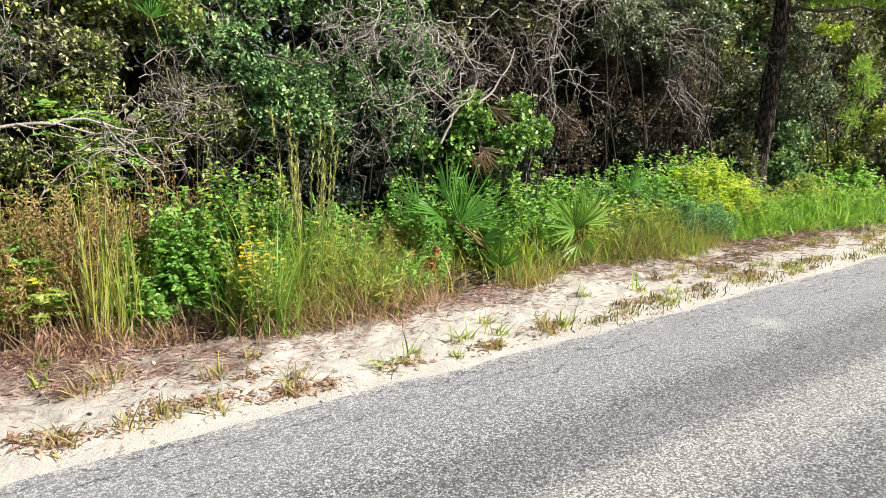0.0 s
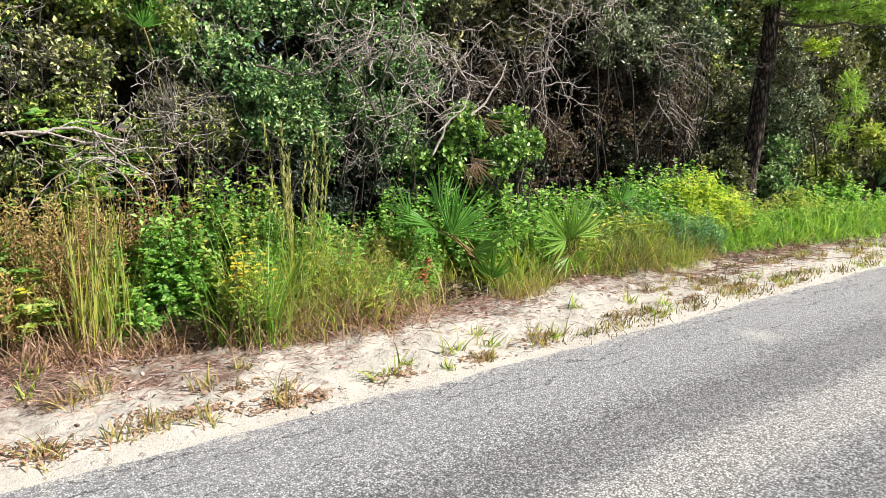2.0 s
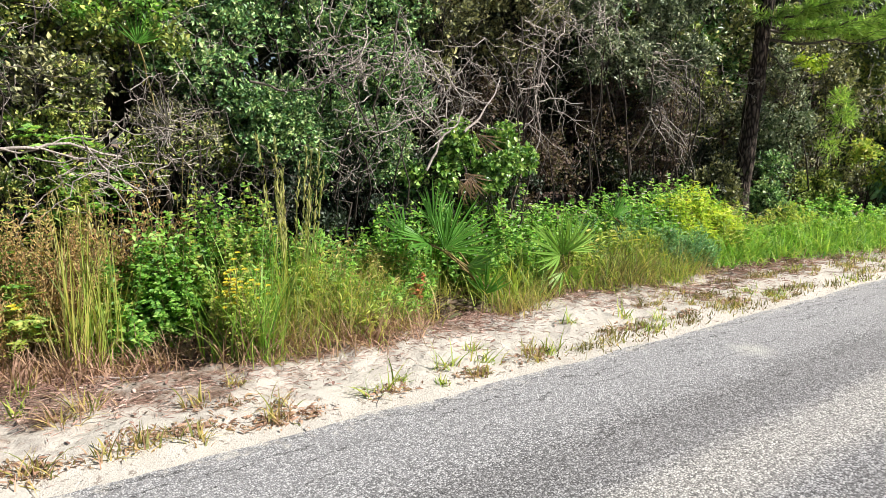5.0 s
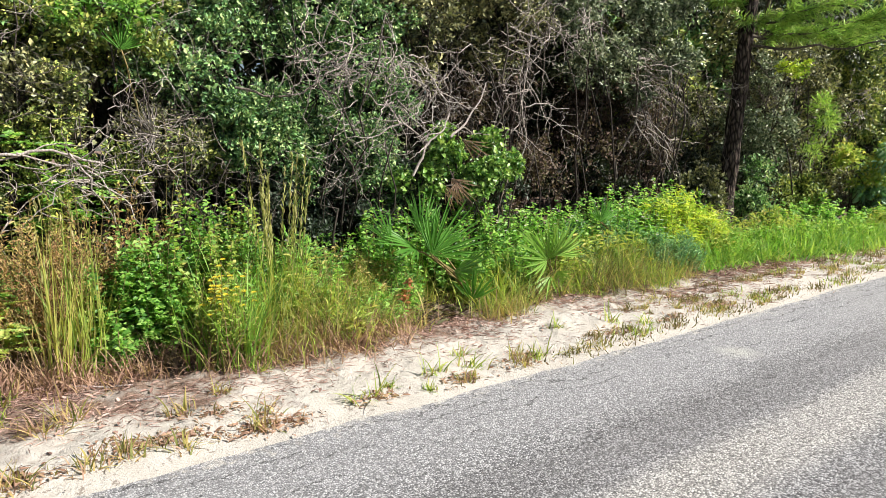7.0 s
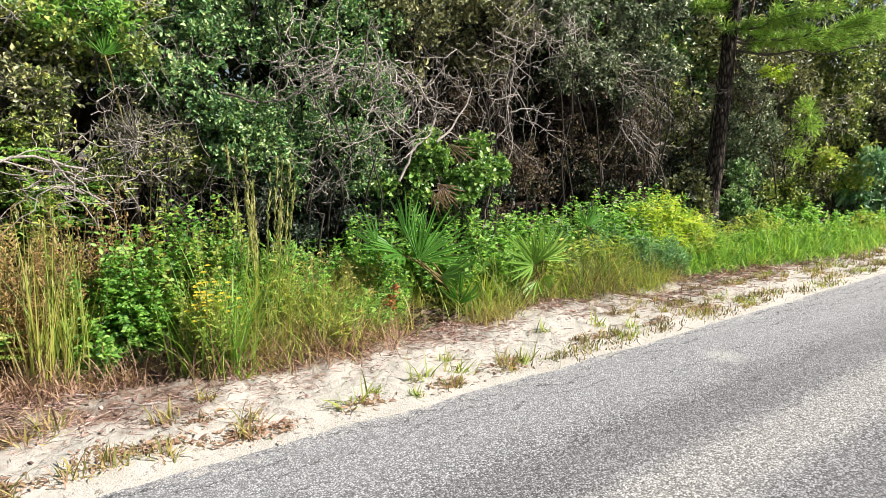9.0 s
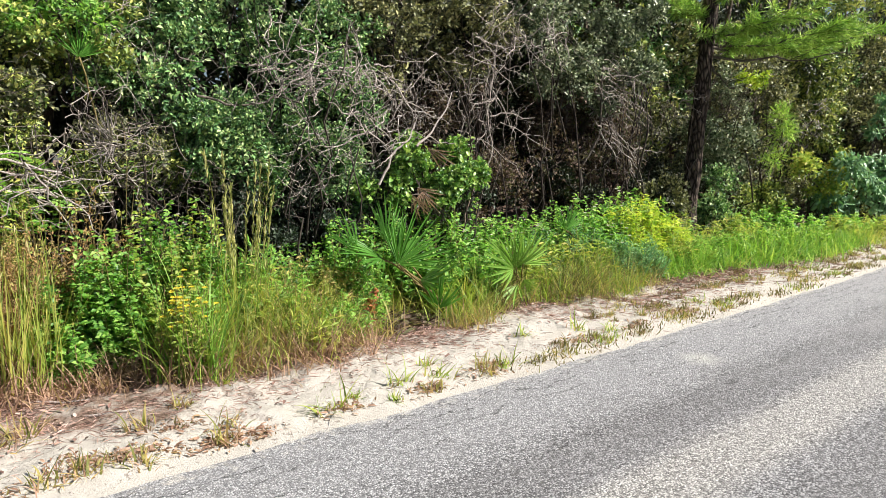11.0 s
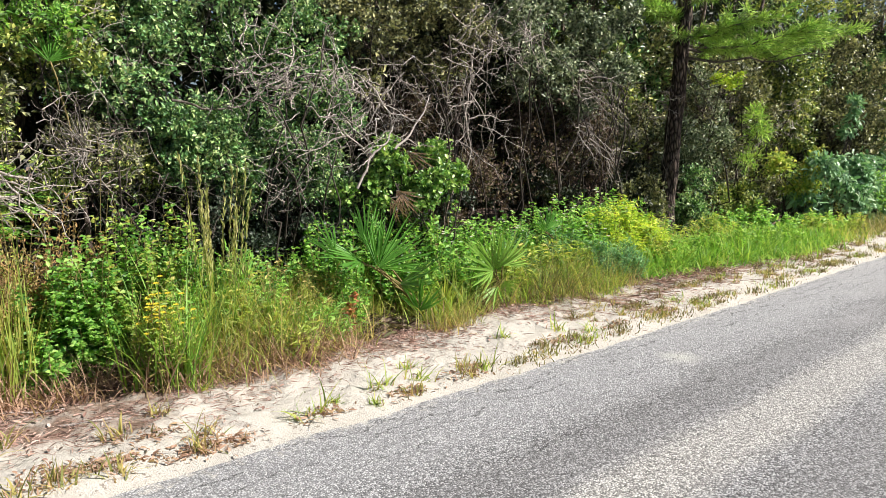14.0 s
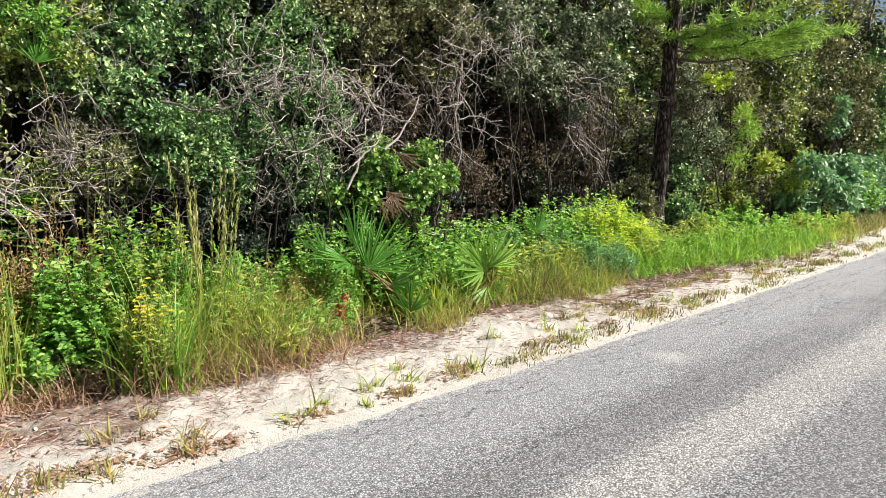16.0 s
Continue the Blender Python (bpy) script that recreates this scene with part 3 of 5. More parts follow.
def grass(name, s, o, rs, ro, n, height, width, mat, label, lean=0.18, bow=0.5, group="", stalks=0, stalk_h=1.2, dry=0, seed_mat=SEED_HEAD, category="grass", seeds=40):
    """A clump of arching blades, with dry ones at the foot and upright seed stalks."""
    foot = soil(s, o)
    ob = thing(name, foot, label, category, group)
    def spread(k):
        q = np.stack([RNG.normal(0, rs * 0.5, k), RNG.normal(0, ro * 0.5, k)], 1)
        z = np.array([lift(s + a, o + b - bend(s + a)) for a, b in q]) - foot.z - 0.01
        return np.stack([q[:, 0] * CS - q[:, 1] * SN, q[:, 0] * SN + q[:, 1] * CS, z], 1)
    ln = height * RNG.uniform(0.45, 1.15, n)
    part("blade_tuft", blades("blade_tuft", spread(n), RNG.uniform(0, 2 * math.pi, n), np.abs(RNG.normal(0, lean, n)), np.abs(RNG.normal(bow, bow * 0.6, n)), ln, width * RNG.uniform(0.6, 1.3, n), mat), ob, kind="stuff")
    if dry:
        ln = height * RNG.uniform(0.25, 0.65, dry)
        part("dry_tuft", blades("dry_tuft", spread(dry) * [1.15, 1.15, 1], RNG.uniform(0, 2 * math.pi, dry), np.abs(RNG.normal(0.35, 0.35, dry)), np.abs(RNG.normal(0.9, 0.5, dry)), ln, width * RNG.uniform(0.5, 1.0, dry), GRASS_STRAW), ob, "dry straw-coloured blades", kind="stuff")
    if stalks:
        p = spread(stalks) * [0.6, 0.6, 1]
        hd = RNG.uniform(0, 2 * math.pi, stalks)
        lean_s = np.abs(RNG.normal(0, 0.07, stalks))
        ln = stalk_h * RNG.uniform(0.7, 1.05, stalks)
        part("stalk_cluster", blades("stalk_cluster", p, hd, lean_s, np.abs(RNG.normal(0.1, 0.08, stalks)), ln, np.full(stalks, 0.010), GRASS_GREEN, 5), ob, kind="stuff")
        # narrow seed heads on the upper third
        m = stalks * seeds
        idx = np.repeat(np.arange(stalks), seeds)
        t = RNG.uniform(0.5, 1.0, m)
        a = lean_s[idx] + 0.05
        q = p[idx] + np.stack([np.cos(hd[idx]) * np.sin(a), np.sin(hd[idx]) * np.sin(a), np.cos(a)], 1) * (t * ln[idx])[:, None]
        ax = np.stack([RNG.normal(0, 0.14, m), RNG.normal(0, 0.14, m), np.ones(m)], 1)
        part("seed_spray", leaves("seed_spray", q, ax, RNG.normal(0, 1, (m, 3)), RNG.uniform(0.04, 0.08, m), 0.011, seed_mat), ob, kind="stuff")
    return ob


def herb(name, s, o, r, height, n, mat, label, group="", leaf=0.03, width=0.014, pinnate=True, flowers=0, petal=None, petal_size=0.02, category="plant", stem_mat=STEM, flower_low=0.6, dens=14, rise=(-0.2, 0.8), low=0.3):
    """A leafy herb: thin branching stems, each with rows of leaflets; flowers near the top."""
    leaf, width = leaf * 1.3, width * 1.35
    foot = soil(s, o)
    ob = thing(name, foot, label, category, group)
    lines, pos, ax, upv = [], [], [], []
    tips = []
    for i in range(n):
        ang = RNG.uniform(0, 2 * math.pi)
        rr = r * RNG.random() ** 0.6
        top = np.array([math.cos(ang) * rr, math.sin(ang) * rr, height * RNG.uniform(0.45, 1.08) * (1 - 0.35 * (rr / r) ** 2)])
        a0 = np.array([top[0] * 0.35 + RNG.normal(0, 0.04), top[1] * 0.35 + RNG.normal(0, 0.04), -0.02])
        line = crooked(a0, top, 7, 0.07)
        lines.append((line, 0.0035, 0.0015))
        tips.append(top)
        if pinnate:
            # leaf stalks with opposite leaflets
            for k in range(int(dens * 0.5)):
                t = RNG.uniform(low, 1.0)
                b = a0 + (top - a0) * t
                d = unit(np.array([[RNG.normal(), RNG.normal(), RNG.uniform(-0.1, 0.6)]]))[0]
                m = 7
                u = np.linspace(0.2, 1.0, m)[:, None]
                q = b + d * u * leaf * 4.0
                q[:, 2] -= (u[:, 0] ** 2) * leaf * 0.9
                sd = unit(np.cross(d, [0, 0, 1.0])[None])[0]
                for sg in (-1, 1):
                    pos.append(q)
                    ax.append(np.tile(sd * sg + d * 0.55 + [0, 0, RNG.uniform(-0.2, 0.3)], (m, 1)))
                    upv.append(np.tile([RNG.normal(0.35, 0.3), RNG.normal(-0.3, 0.3), 1.0], (m, 1)))
        else:
            m = dens
            t = RNG.uniform(low, 1.0, m)[:, None]
            pos.append(a0 + (top - a0) * t + RNG.normal(0, 0.012, (m, 3)))
            ax.append(np.stack([RNG.normal(0, 1, m), RNG.normal(0, 1, m), RNG.uniform(*rise, m)], 1))
            upv.append(np.stack([RNG.normal(0.4, 0.35, m), RNG.normal(-0.35, 0.35, m), np.ones(m)], 1))
    pos, ax, upv = np.concatenate(pos), np.concatenate(ax), np.concatenate(upv)
    if s < 4.5:
        for line in lines:
            part("stem", tubes("stem", [line], stem_mat, 4), ob)
    else:
        part("stem_tangle", tubes("stem_tangle", lines, stem_mat, 4), ob, kind="stuff")
    ln = leaf * RNG.uniform(0.7, 1.25, len(pos))
    part("foliage", leaves("foliage", pos, ax, upv, ln, ln * width / leaf, mat), ob, kind="stuff")
    if flowers:
        q = []
        high = sorted(tips, key=lambda p: -p[2])[:max(4, len(tips) // 2)]
        for i in range(flowers):
            t = high[RNG.integers(len(high))]
            q.append(t * [1, 1, RNG.uniform(flower_low, 1.02)] + RNG.normal(0, 0.025, 3))
        ring = np.arange(5) / 5 * 2 * math.pi
        for c in q:
            axf = np.stack([np.cos(ring), np.sin(ring) - 0.3, np.full(5, 0.35)], 1)
            part("flower", leaves("flower", np.tile(c, (5, 1)), axf, np.tile([0.0, -0.4, 1.0], (5, 1)), petal_size, petal_size * 0.8, petal), ob, "small open flower")
    return ob


def fan_segments(radius, n, spread_deg, mat, cup=0.15, droop=0.04, thin=0.72):
    """The pleated leaf segments of a palmetto fan in its own axes: x forward from the hub, z up."""
    half = radius * math.radians(spread_deg) / n * 0.5 * thin
    out = []
    for a in np.radians(np.linspace(-spread_deg / 2, spread_deg / 2, n)) + RNG.normal(0, 0.05, n):
        ln = radius * (1 - 0.25 * (abs(a) / np.radians(spread_deg / 2)) ** 2) * RNG.uniform(0.78, 1.1)
        d = np.array([math.cos(a), math.sin(a), 0])
        sd = np.array([-math.sin(a), math.cos(a), 0])
        fall = droop * RNG.uniform(0.3, 1.8)
        v, f = [], []
        for t, w in ((0.03, 0.07), (0.3, 0.46), (0.5, 0.54), (0.78, 0.32), (1.0, 0.03)):
            c = d * ln * t + np.array([0, 0, cup * radius * abs(math.sin(a)) * t * 0.5 - fall * ln * t ** 2.5])
            v += [c - sd * half * w + [0, 0, half * w * 0.9], c, c + sd * half * w + [0, 0, half * w * 0.9]]
        for k in range(4):
            b = 3 * k
            f += [(b, b + 1, b + 4, b + 3), (b + 1, b + 2, b + 5, b + 4)]
        out.append(mesh_from("leaf_segment", np.array(v), [np.array(f)], mat, smooth=False))
    return out


def palmetto(s, o, fronds, label, mat=PALM_LEAF, group="palmettos", stem_h=0.14, stem_r=0.05, dead_mat=DEAD_PALM):
    """fronds: hub (s, o, z), tip of the middle segment (s, o, z), turn of the fan about its middle, spread, number of segments, dead or not."""
    foot = soil(s, o)
    ob = thing("saw_palmetto", foot, label, "palmetto", group)
    part("stem", tubes("stem", [(crooked((0, 0, -0.05), (0.02, 0.05, stem_h), 5, 0.1), stem_r, stem_r * 0.7)], PINE_BARK, 8), ob)
    front = Vector((0.0, -1.0, 0.15)).normalized()
    for hub, tip, roll, spread, n, dead in fronds:
        hub, tip = at(*hub) - foot, at(*tip) - foot
        a = (RNG.normal(0.01, 0.02), RNG.normal(0.03, 0.02), stem_h - 0.06)
        fr = part("frond_stalk", tubes("frond_stalk", [(crooked(a, hub, 7, 0.05, -0.08), 0.010, 0.006)], GREY_BARK if dead else STEM, 5), ob)
        x = (tip - hub).normalized()
        y = Matrix.Rotation(radians(roll), 3, x) @ front.cross(x).normalized()
        turn = Matrix((x, y, x.cross(y))).transposed().to_4x4()
        for me in fan_segments((tip - hub).length, n, spread, dead_mat if dead else mat, droop=0.16 if dead else 0.04, thin=0.42 if dead else 0.66):
            part("leaf_segment", me, fr).matrix_local = Matrix.Translation(hub) @ turn
    return ob


# ---- woods behind: closes the view ----
def tree(s, o, height, spread_r, mat, label, n=220, per=24, length=0.13, trunk=0.13, low=1.2, lean=0.0):
    foot = soil(s, o)
    ob = thing("tree", foot, label, "tree", "woods behind the thicket")
    top = np.array([lean, RNG.normal(0, 0.3), height * 0.92])
    line = crooked((0, 0, -0.1), top, 10, 0.05)
    pos, off, c, ta, tb = crown_points(n, per, spread_r, spread_r, (height - low) / 2, 0.24, 0.2)
    mid = np.array([lean * 0.5, 0, (height + low) / 2])
    pos, c = pos + mid, c + mid
    k = len(pos)
    ln = length * RNG.uniform(0.6, 1.2, k)
    part("crown", leaves("crown", pos, unit(off) + RNG.normal(0, 0.5, (k, 3)), RNG.normal(0, 0.6, (k, 3)) + [0.2, -0.3, 0.8], ln, ln * 0.5, mat), ob, kind="stuff")
    limbs = [(line, trunk, 0.03)]
    for q in c[:26]:
        a = line[min(9, max(2, int(q[2] / height * 8)))]
        limbs.append((crooked(a, q, 7, 0.14), trunk * 0.25, 0.008))
    part("trunk", tubes("trunk", limbs, PINE_BARK, 6), ob)
    return ob


# most leaves here are darker than their own green, so the woods read as shaded
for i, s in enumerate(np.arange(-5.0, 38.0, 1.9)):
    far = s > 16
    tree(s + RNG.normal(0, 0.4), (4.9 if not far else 4.2) + RNG.uniform(-0.3, 1.0), RNG.uniform(5.6, 7.2), RNG.uniform(1.3, 1.8), (SHADE_DARK_LEAF if s < 8 else (OAK_LEAF, OLIVE_LEAF, SHADE_DARK_LEAF, YELLOW_LEAF)[i % 4]),
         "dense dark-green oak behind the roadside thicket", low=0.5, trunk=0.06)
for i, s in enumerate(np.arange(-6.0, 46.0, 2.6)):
    tree(s + RNG.normal(0, 0.5), 8.0 + RNG.uniform(-0.6, 1.5), RNG.uniform(7.5, 9.5), RNG.uniform(1.7, 2.4), SHADE_DARK_LEAF,
         "tall tree deep in the woods, leaves darkened for shade", n=130, per=20, length=0.25, low=0.4)

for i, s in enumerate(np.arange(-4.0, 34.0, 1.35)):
    tree(s + RNG.normal(0, 0.3), 6.4 + RNG.uniform(-0.3, 0.5), RNG.uniform(6.0, 7.0), RNG.uniform(1.2, 1.5), SHADE_DARK_LEAF,
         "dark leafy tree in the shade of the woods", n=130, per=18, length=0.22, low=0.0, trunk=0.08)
# added canopy, mostly above the view, that keeps sun off the thicket's depth
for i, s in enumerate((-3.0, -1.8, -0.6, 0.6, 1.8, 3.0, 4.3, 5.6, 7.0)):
    tree(s, 3.75 + RNG.uniform(-0.1, 0.2), RNG.uniform(5.2, 6.0), RNG.uniform(0.85, 1.05), (SHADE_DARK_LEAF, OAK_LEAF)[i % 2],
         "slender oak added over the thicket as a shading canopy", n=240, per=30, length=0.06, low=2.7, trunk=0.05)

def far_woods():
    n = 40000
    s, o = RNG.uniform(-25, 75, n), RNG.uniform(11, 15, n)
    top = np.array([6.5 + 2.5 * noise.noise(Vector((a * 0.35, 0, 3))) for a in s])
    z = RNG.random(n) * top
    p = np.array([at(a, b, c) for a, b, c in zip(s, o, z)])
    me = leaves("far_woods", p, RNG.normal(0, 1, (n, 3)), RNG.normal(0, 0.6, (n, 3)) + [0.2, -0.3, 0.8], RNG.uniform(0.3, 0.6, n), RNG.uniform(0.17, 0.32, n), SHADE_DARK_LEAF)
    tagged(new("far_woods", me), "dense woods far behind the thicket, leaves darkened for shade", "woods", kind="stuff")


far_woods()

# ---- thicket along the verge ----
OAKS = "dense evergreen shrub with small glossy dark-green leaves"
shrub("shrub", -2.3, 2.9, 1.6, 0.8, 0.6, 1.5, 247, 38, YELLOW_LEAF, 0.045, 0.025, "yellow-green broad-leaved shrub in the thicket", clump=0.10)
shrub("shrub", -1.75, 2.8, 2.35, 0.5, 0.4, 0.6, 120, 30, OAK_LEAF, 0.05, 0.028, OAKS, clump=0.09)
shrub("shrub", -1.15, 2.75, 1.95, 0.45, 0.35, 0.45, 100, 30, OLIVE_LEAF, 0.05, 0.028, "olive-green shrub with fading leaves in the thicket", clump=0.09)
shrub("shrub", -1.5, 3.0, 2.2, 0.75, 0.55, 1.1, 247, 38, YELLOW_LEAF, 0.045, 0.027, "yellow-green broad-leaved shrub in the thicket", clump=0.10)
shrub("shrub", -0.75, 2.9, 2.45, 0.65, 0.5, 0.85, 223, 40, YELLOW_LEAF, 0.044, 0.027, "yellow-green broad-leaved shrub in the thicket", clump=0.09)
for i, (s, o, z) in enumerate(((-1.75, 2.4, 1.35), (-1.25, 2.5, 1.6), (-0.8, 2.5, 1.3), (-0.45, 2.5, 1.55), (-0.1, 2.5, 1.3), (-1.45, 2.45, 1.15))):
    shrub("shrub", s, o, z, 0.36, 0.2, 0.34, 64, 30, (OLIVE_LEAF, YELLOW_LEAF, YELLOW_LEAF)[i % 3], 0.036, 0.020, "thin olive-green shrub tangled with dead twigs", clump=0.075, stems=3)
shrub("shrub", -0.1, 2.75, 2.1, 0.6, 0.5, 0.9, 247, 40, OAK_LEAF, 0.047, 0.026, OAKS, clump=0.085)
shrub("shrub", 0.55, 2.6, 1.62, 0.75, 0.42, 0.5, 306, 42, OAK_LEAF, 0.042, 0.023, OAKS, clump=0.075)
shrub("shrub", 0.6, 2.9, 2.9, 0.8, 0.5, 0.7, 223, 40, OAK_LEAF, 0.047, 0.026, OAKS, clump=0.085)
shrub("shrub", 1.5, 2.75, 2.25, 0.75, 0.5, 0.7, 259, 42, OAK_LEAF, 0.044, 0.024, OAKS, clump=0.08)
shrub("shrub", 1.35, 2.7, 1.45, 0.7, 0.4, 0.45, 223, 40, OAK_LEAF, 0.042, 0.023, OAKS, clump=0.075)
for s, o, z, rz in ((0.3, 2.45, 1.5, 0.32), (0.75, 2.42, 1.35, 0.36), (1.15, 2.4, 1.5, 0.36), (1.45, 2.4, 1.2, 0.3)):
    shrub("shrub", s, o, z, 0.34, 0.2, rz, 84, 34, OAK_LEAF, 0.042, 0.024, OAKS, clump=0.075, stems=3)
shrub("shrub", 1.72, 2.15, 1.16, 0.34, 0.24, 0.28, 56, 22, BUSH_LEAF, 0.048, 0.032, "bushy shrub with rounded bright-green leaves", clump=0.06, oval=True, stems=4)
shrub("shrub", 2.12, 2.12, 1.42, 0.42, 0.28, 0.28, 80, 22, BUSH_LEAF, 0.052, 0.034, "bushy shrub with rounded bright-green leaves", clump=0.06, oval=True, stems=6)
shrub("shrub", 2.36, 2.02, 1.22, 0.40, 0.24, 0.26, 92, 22, BUSH_LEAF, 0.052, 0.034, "bushy shrub with rounded bright-green leaves", clump=0.06, oval=True, stems=5)
shrub("shrub", 2.62, 2.18, 1.28, 0.44, 0.3, 0.32, 84, 22, BUSH_LEAF, 0.052, 0.034, "bushy shrub with rounded bright-green leaves", clump=0.06, oval=True, stems=6)
shrub("shrub", -0.85, 2.55, 2.45, 0.34, 0.2, 0.28, 60, 24, BRIGHT_LEAF, 0.05, 0.022, "light-green sapling top in the thicket", clump=0.08, stems=4)
shrub("shrub", 2.6, 3.0, 2.8, 0.8, 0.5, 0.8, 247, 42, OLIVE_LEAF, 0.049, 0.027, "olive-green shrub with fading leaves in the thicket", clump=0.09)
shrub("shrub", 3.5, 3.1, 3.0, 0.85, 0.5, 0.9, 247, 42, OLIVE_LEAF, 0.052, 0.030, "olive-green shrub with fading leaves in the thicket", clump=0.09)
shrub("shrub", 3.6, 3.4, 1.6, 1.3, 0.45, 1.3, 420, 34, BROWN_LEAF, 0.052, 0.027, "half-dead brownish undergrowth in deep shade", clump=0.11)
shrub("shrub", 5.2, 3.0, 3.05, 1.0, 0.6, 0.95, 306, 46, GREY_LEAF, 0.055, 0.030, "grey-green scrub oak with glinting leaves", clump=0.09)
shrub("shrub", 5.9, 3.4, 1.6, 1.5, 0.45, 1.3, 420, 34, BROWN_LEAF, 0.055, 0.030, "half-dead brownish undergrowth in deep shade", clump=0.11)
shrub("shrub", 6.3, 3.1, 2.6, 0.7, 0.5, 0.6, 177, 40, GREY_LEAF, 0.057, 0.032, "grey-green scrub oak with glinting leaves", clump=0.09)
shrub("shrub", 6.3, 2.7, 3.1, 0.45, 0.4, 0.75, 150, 40, GREY_LEAF, 0.057, 0.034, "grey-green scrub oak with glinting leaves", clump=0.08)
shrub("shrub", 8.0, 3.9, 1.5, 1.3, 0.5, 1.3, 282, 34, OLIVE_LEAF, 0.065, 0.035, "olive-green shrub beside the pine", clump=0.12)
shrub("shrub", 9.8, 3.5, 1.7, 1.2, 0.6, 1.3, 306, 36, GREY_LEAF, 0.068, 0.038, "greyish-green sapling thicket beside the pine", clump=0.12)
shrub("shrub", 11.5, 3.7, 2.2, 1.4, 0.6, 1.9, 330, 36, OLIVE_LEAF, 0.075, 0.041, "tall olive-green shrub at the edge of the woods", clump=0.13)
shrub("shrub", 13.8, 3.6, 2.2, 1.5, 0.7, 2.0, 330, 34, YELLOW_LEAF, 0.081, 0.046, "tall yellow-green shrub at the edge of the woods", clump=0.14)
shrub("shrub", 16.5, 3.2, 2.4, 1.6, 0.8, 2.3, 403, 34, OLIVE_LEAF, 0.091, 0.049, "tall olive-green shrub at the edge of the woods", clump=0.15)
shrub("shrub", 19.5, 3.0, 2.6, 1.8, 0.9, 2.5, 374, 34, OAK_LEAF, 0.104, 0.057, "tall dark-green shrub at the edge of the woods", clump=0.16)
# this one is darkened in colour to stand in shade
shrub("shrub", 23.0, 3.0, 2.8, 2.2, 1.0, 2.7, 374, 30, SHADE_DARK_LEAF, 0.130, 0.068, "tall dark-green shrub at the edge of the woods", clump=0.2)
shrub("bluish_shrub", 11.9, 2.0, 0.75, 0.85, 0.5, 0.75, 130, 18, BLUE_LEAF, 0.125, 0.052, "spreading shrub with large bluish-green drooping leaves", clump=0.11, oval=True, droop=0.6)
shrub("bluish_shrub", 13.3, 1.9, 0.75, 0.95, 0.5, 0.6, 120, 18, BLUE_LEAF, 0.13, 0.054, "spreading shrub with large bluish-green drooping leaves", clump=0.11, oval=True, droop=0.6)
shrub("shrub", 11.5, 2.35, 1.1, 0.6, 0.4, 0.5, 90, 26, GRASS_GREEN, 0.075, 0.038, "sunlit yellow-green shrub behind the bluish one", clump=0.1, stems=5)
shrub("bluish_shrub", 15.2, 2.0, 0.85, 1.0, 0.5, 0.8, 120, 18, BLUE_LEAF, 0.13, 0.054, "spreading shrub with large bluish-green drooping leaves", clump=0.12, oval=True, droop=0.6)
shrub("shrub", 17.6, 2.0, 1.0, 1.3, 0.5, 1.0, 150, 26, OAK_LEAF, 0.09, 0.05, "dark-green shrub beside the far end of the verge", clump=0.14)
shrub("shrub", 20.5, 2.2, 1.1, 1.6, 0.6, 1.1, 150, 26, OLIVE_LEAF, 0.1, 0.055, "olive-green shrub beside the far end of the verge", clump=0.16)
shrub("bluish_shrub", 14.3, 2.4, 2.3, 0.2, 0.16, 0.5, 22, 13, BLUE_LEAF, 0.14, 0.056, "bluish-green sapling top with large leaves", clump=0.09, oval=True, droop=0.4, stems=5)

for i, (s, o) in enumerate(((7.4, 3.0), (9.0, 2.95), (10.3, 2.85), (11.6, 2.75), (13.0, 2.7), (14.6, 2.7), (16.4, 2.6))):
    shrub("shrub", s, o, 0.62, 0.75, 0.35, 0.6, 120, 30, (OLIVE_LEAF, OAK_LEAF, YELLOW_LEAF)[i % 3], 0.062, 0.034, "low olive-green shrub at the foot of the woods", clump=0.1, stems=4)
# fills the foot of the thicket with shade-coloured leaves
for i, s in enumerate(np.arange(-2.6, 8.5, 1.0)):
    shrub("undergrowth", s, 3.35 + RNG.uniform(-0.1, 0.3), 0.75, 0.7, 0.4, 0.75, 150, 30, SHADE_DARK_LEAF, 0.06, 0.032, "leafy undergrowth at the foot of the thicket, darkened for shade", "undergrowth", clump=0.11, group="undergrowth", stems=4)

# added to cover the lit stems; their dark colour stands for the hollow's shade
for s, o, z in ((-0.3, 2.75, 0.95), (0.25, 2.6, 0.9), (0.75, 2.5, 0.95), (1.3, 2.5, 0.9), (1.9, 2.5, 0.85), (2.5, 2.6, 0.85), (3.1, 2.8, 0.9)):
    shrub("undergrowth", s, o, z, 0.42, 0.25, 0.5, 90, 28, HOLLOW_SHADE_LEAF, 0.046, 0.025, "glossy undergrowth in the hollow of the thicket, darkened for shade", "undergrowth", clump=0.08, group="undergrowth", stems=3)

shrub("pine_sapling", 10.77, 2.7, 1.74, 0.55, 0.3, 0.5, 20, 48, NEEDLES, 0.15, 0.007, "young pine with feathery bright-green needles", "pine sapling", clump=0.10, stems=3)
shrub("shrub", 9.73, 2.75, 2.71, 0.28, 0.2, 0.14, 30, 22, LIME_LEAF, 0.06, 0.034, "small lime-green sapling top beside the pine", clump=0.07, stems=2)

# ---- bare tangles and limbs ----
tangle("dead_tangle", 0.85, 2.1, 2.2, 0.55, 0.16, 0.36, 60, "tangle of bare grey twigs caught in the shrubs", 0.5, 0.05, thick=0.0064)
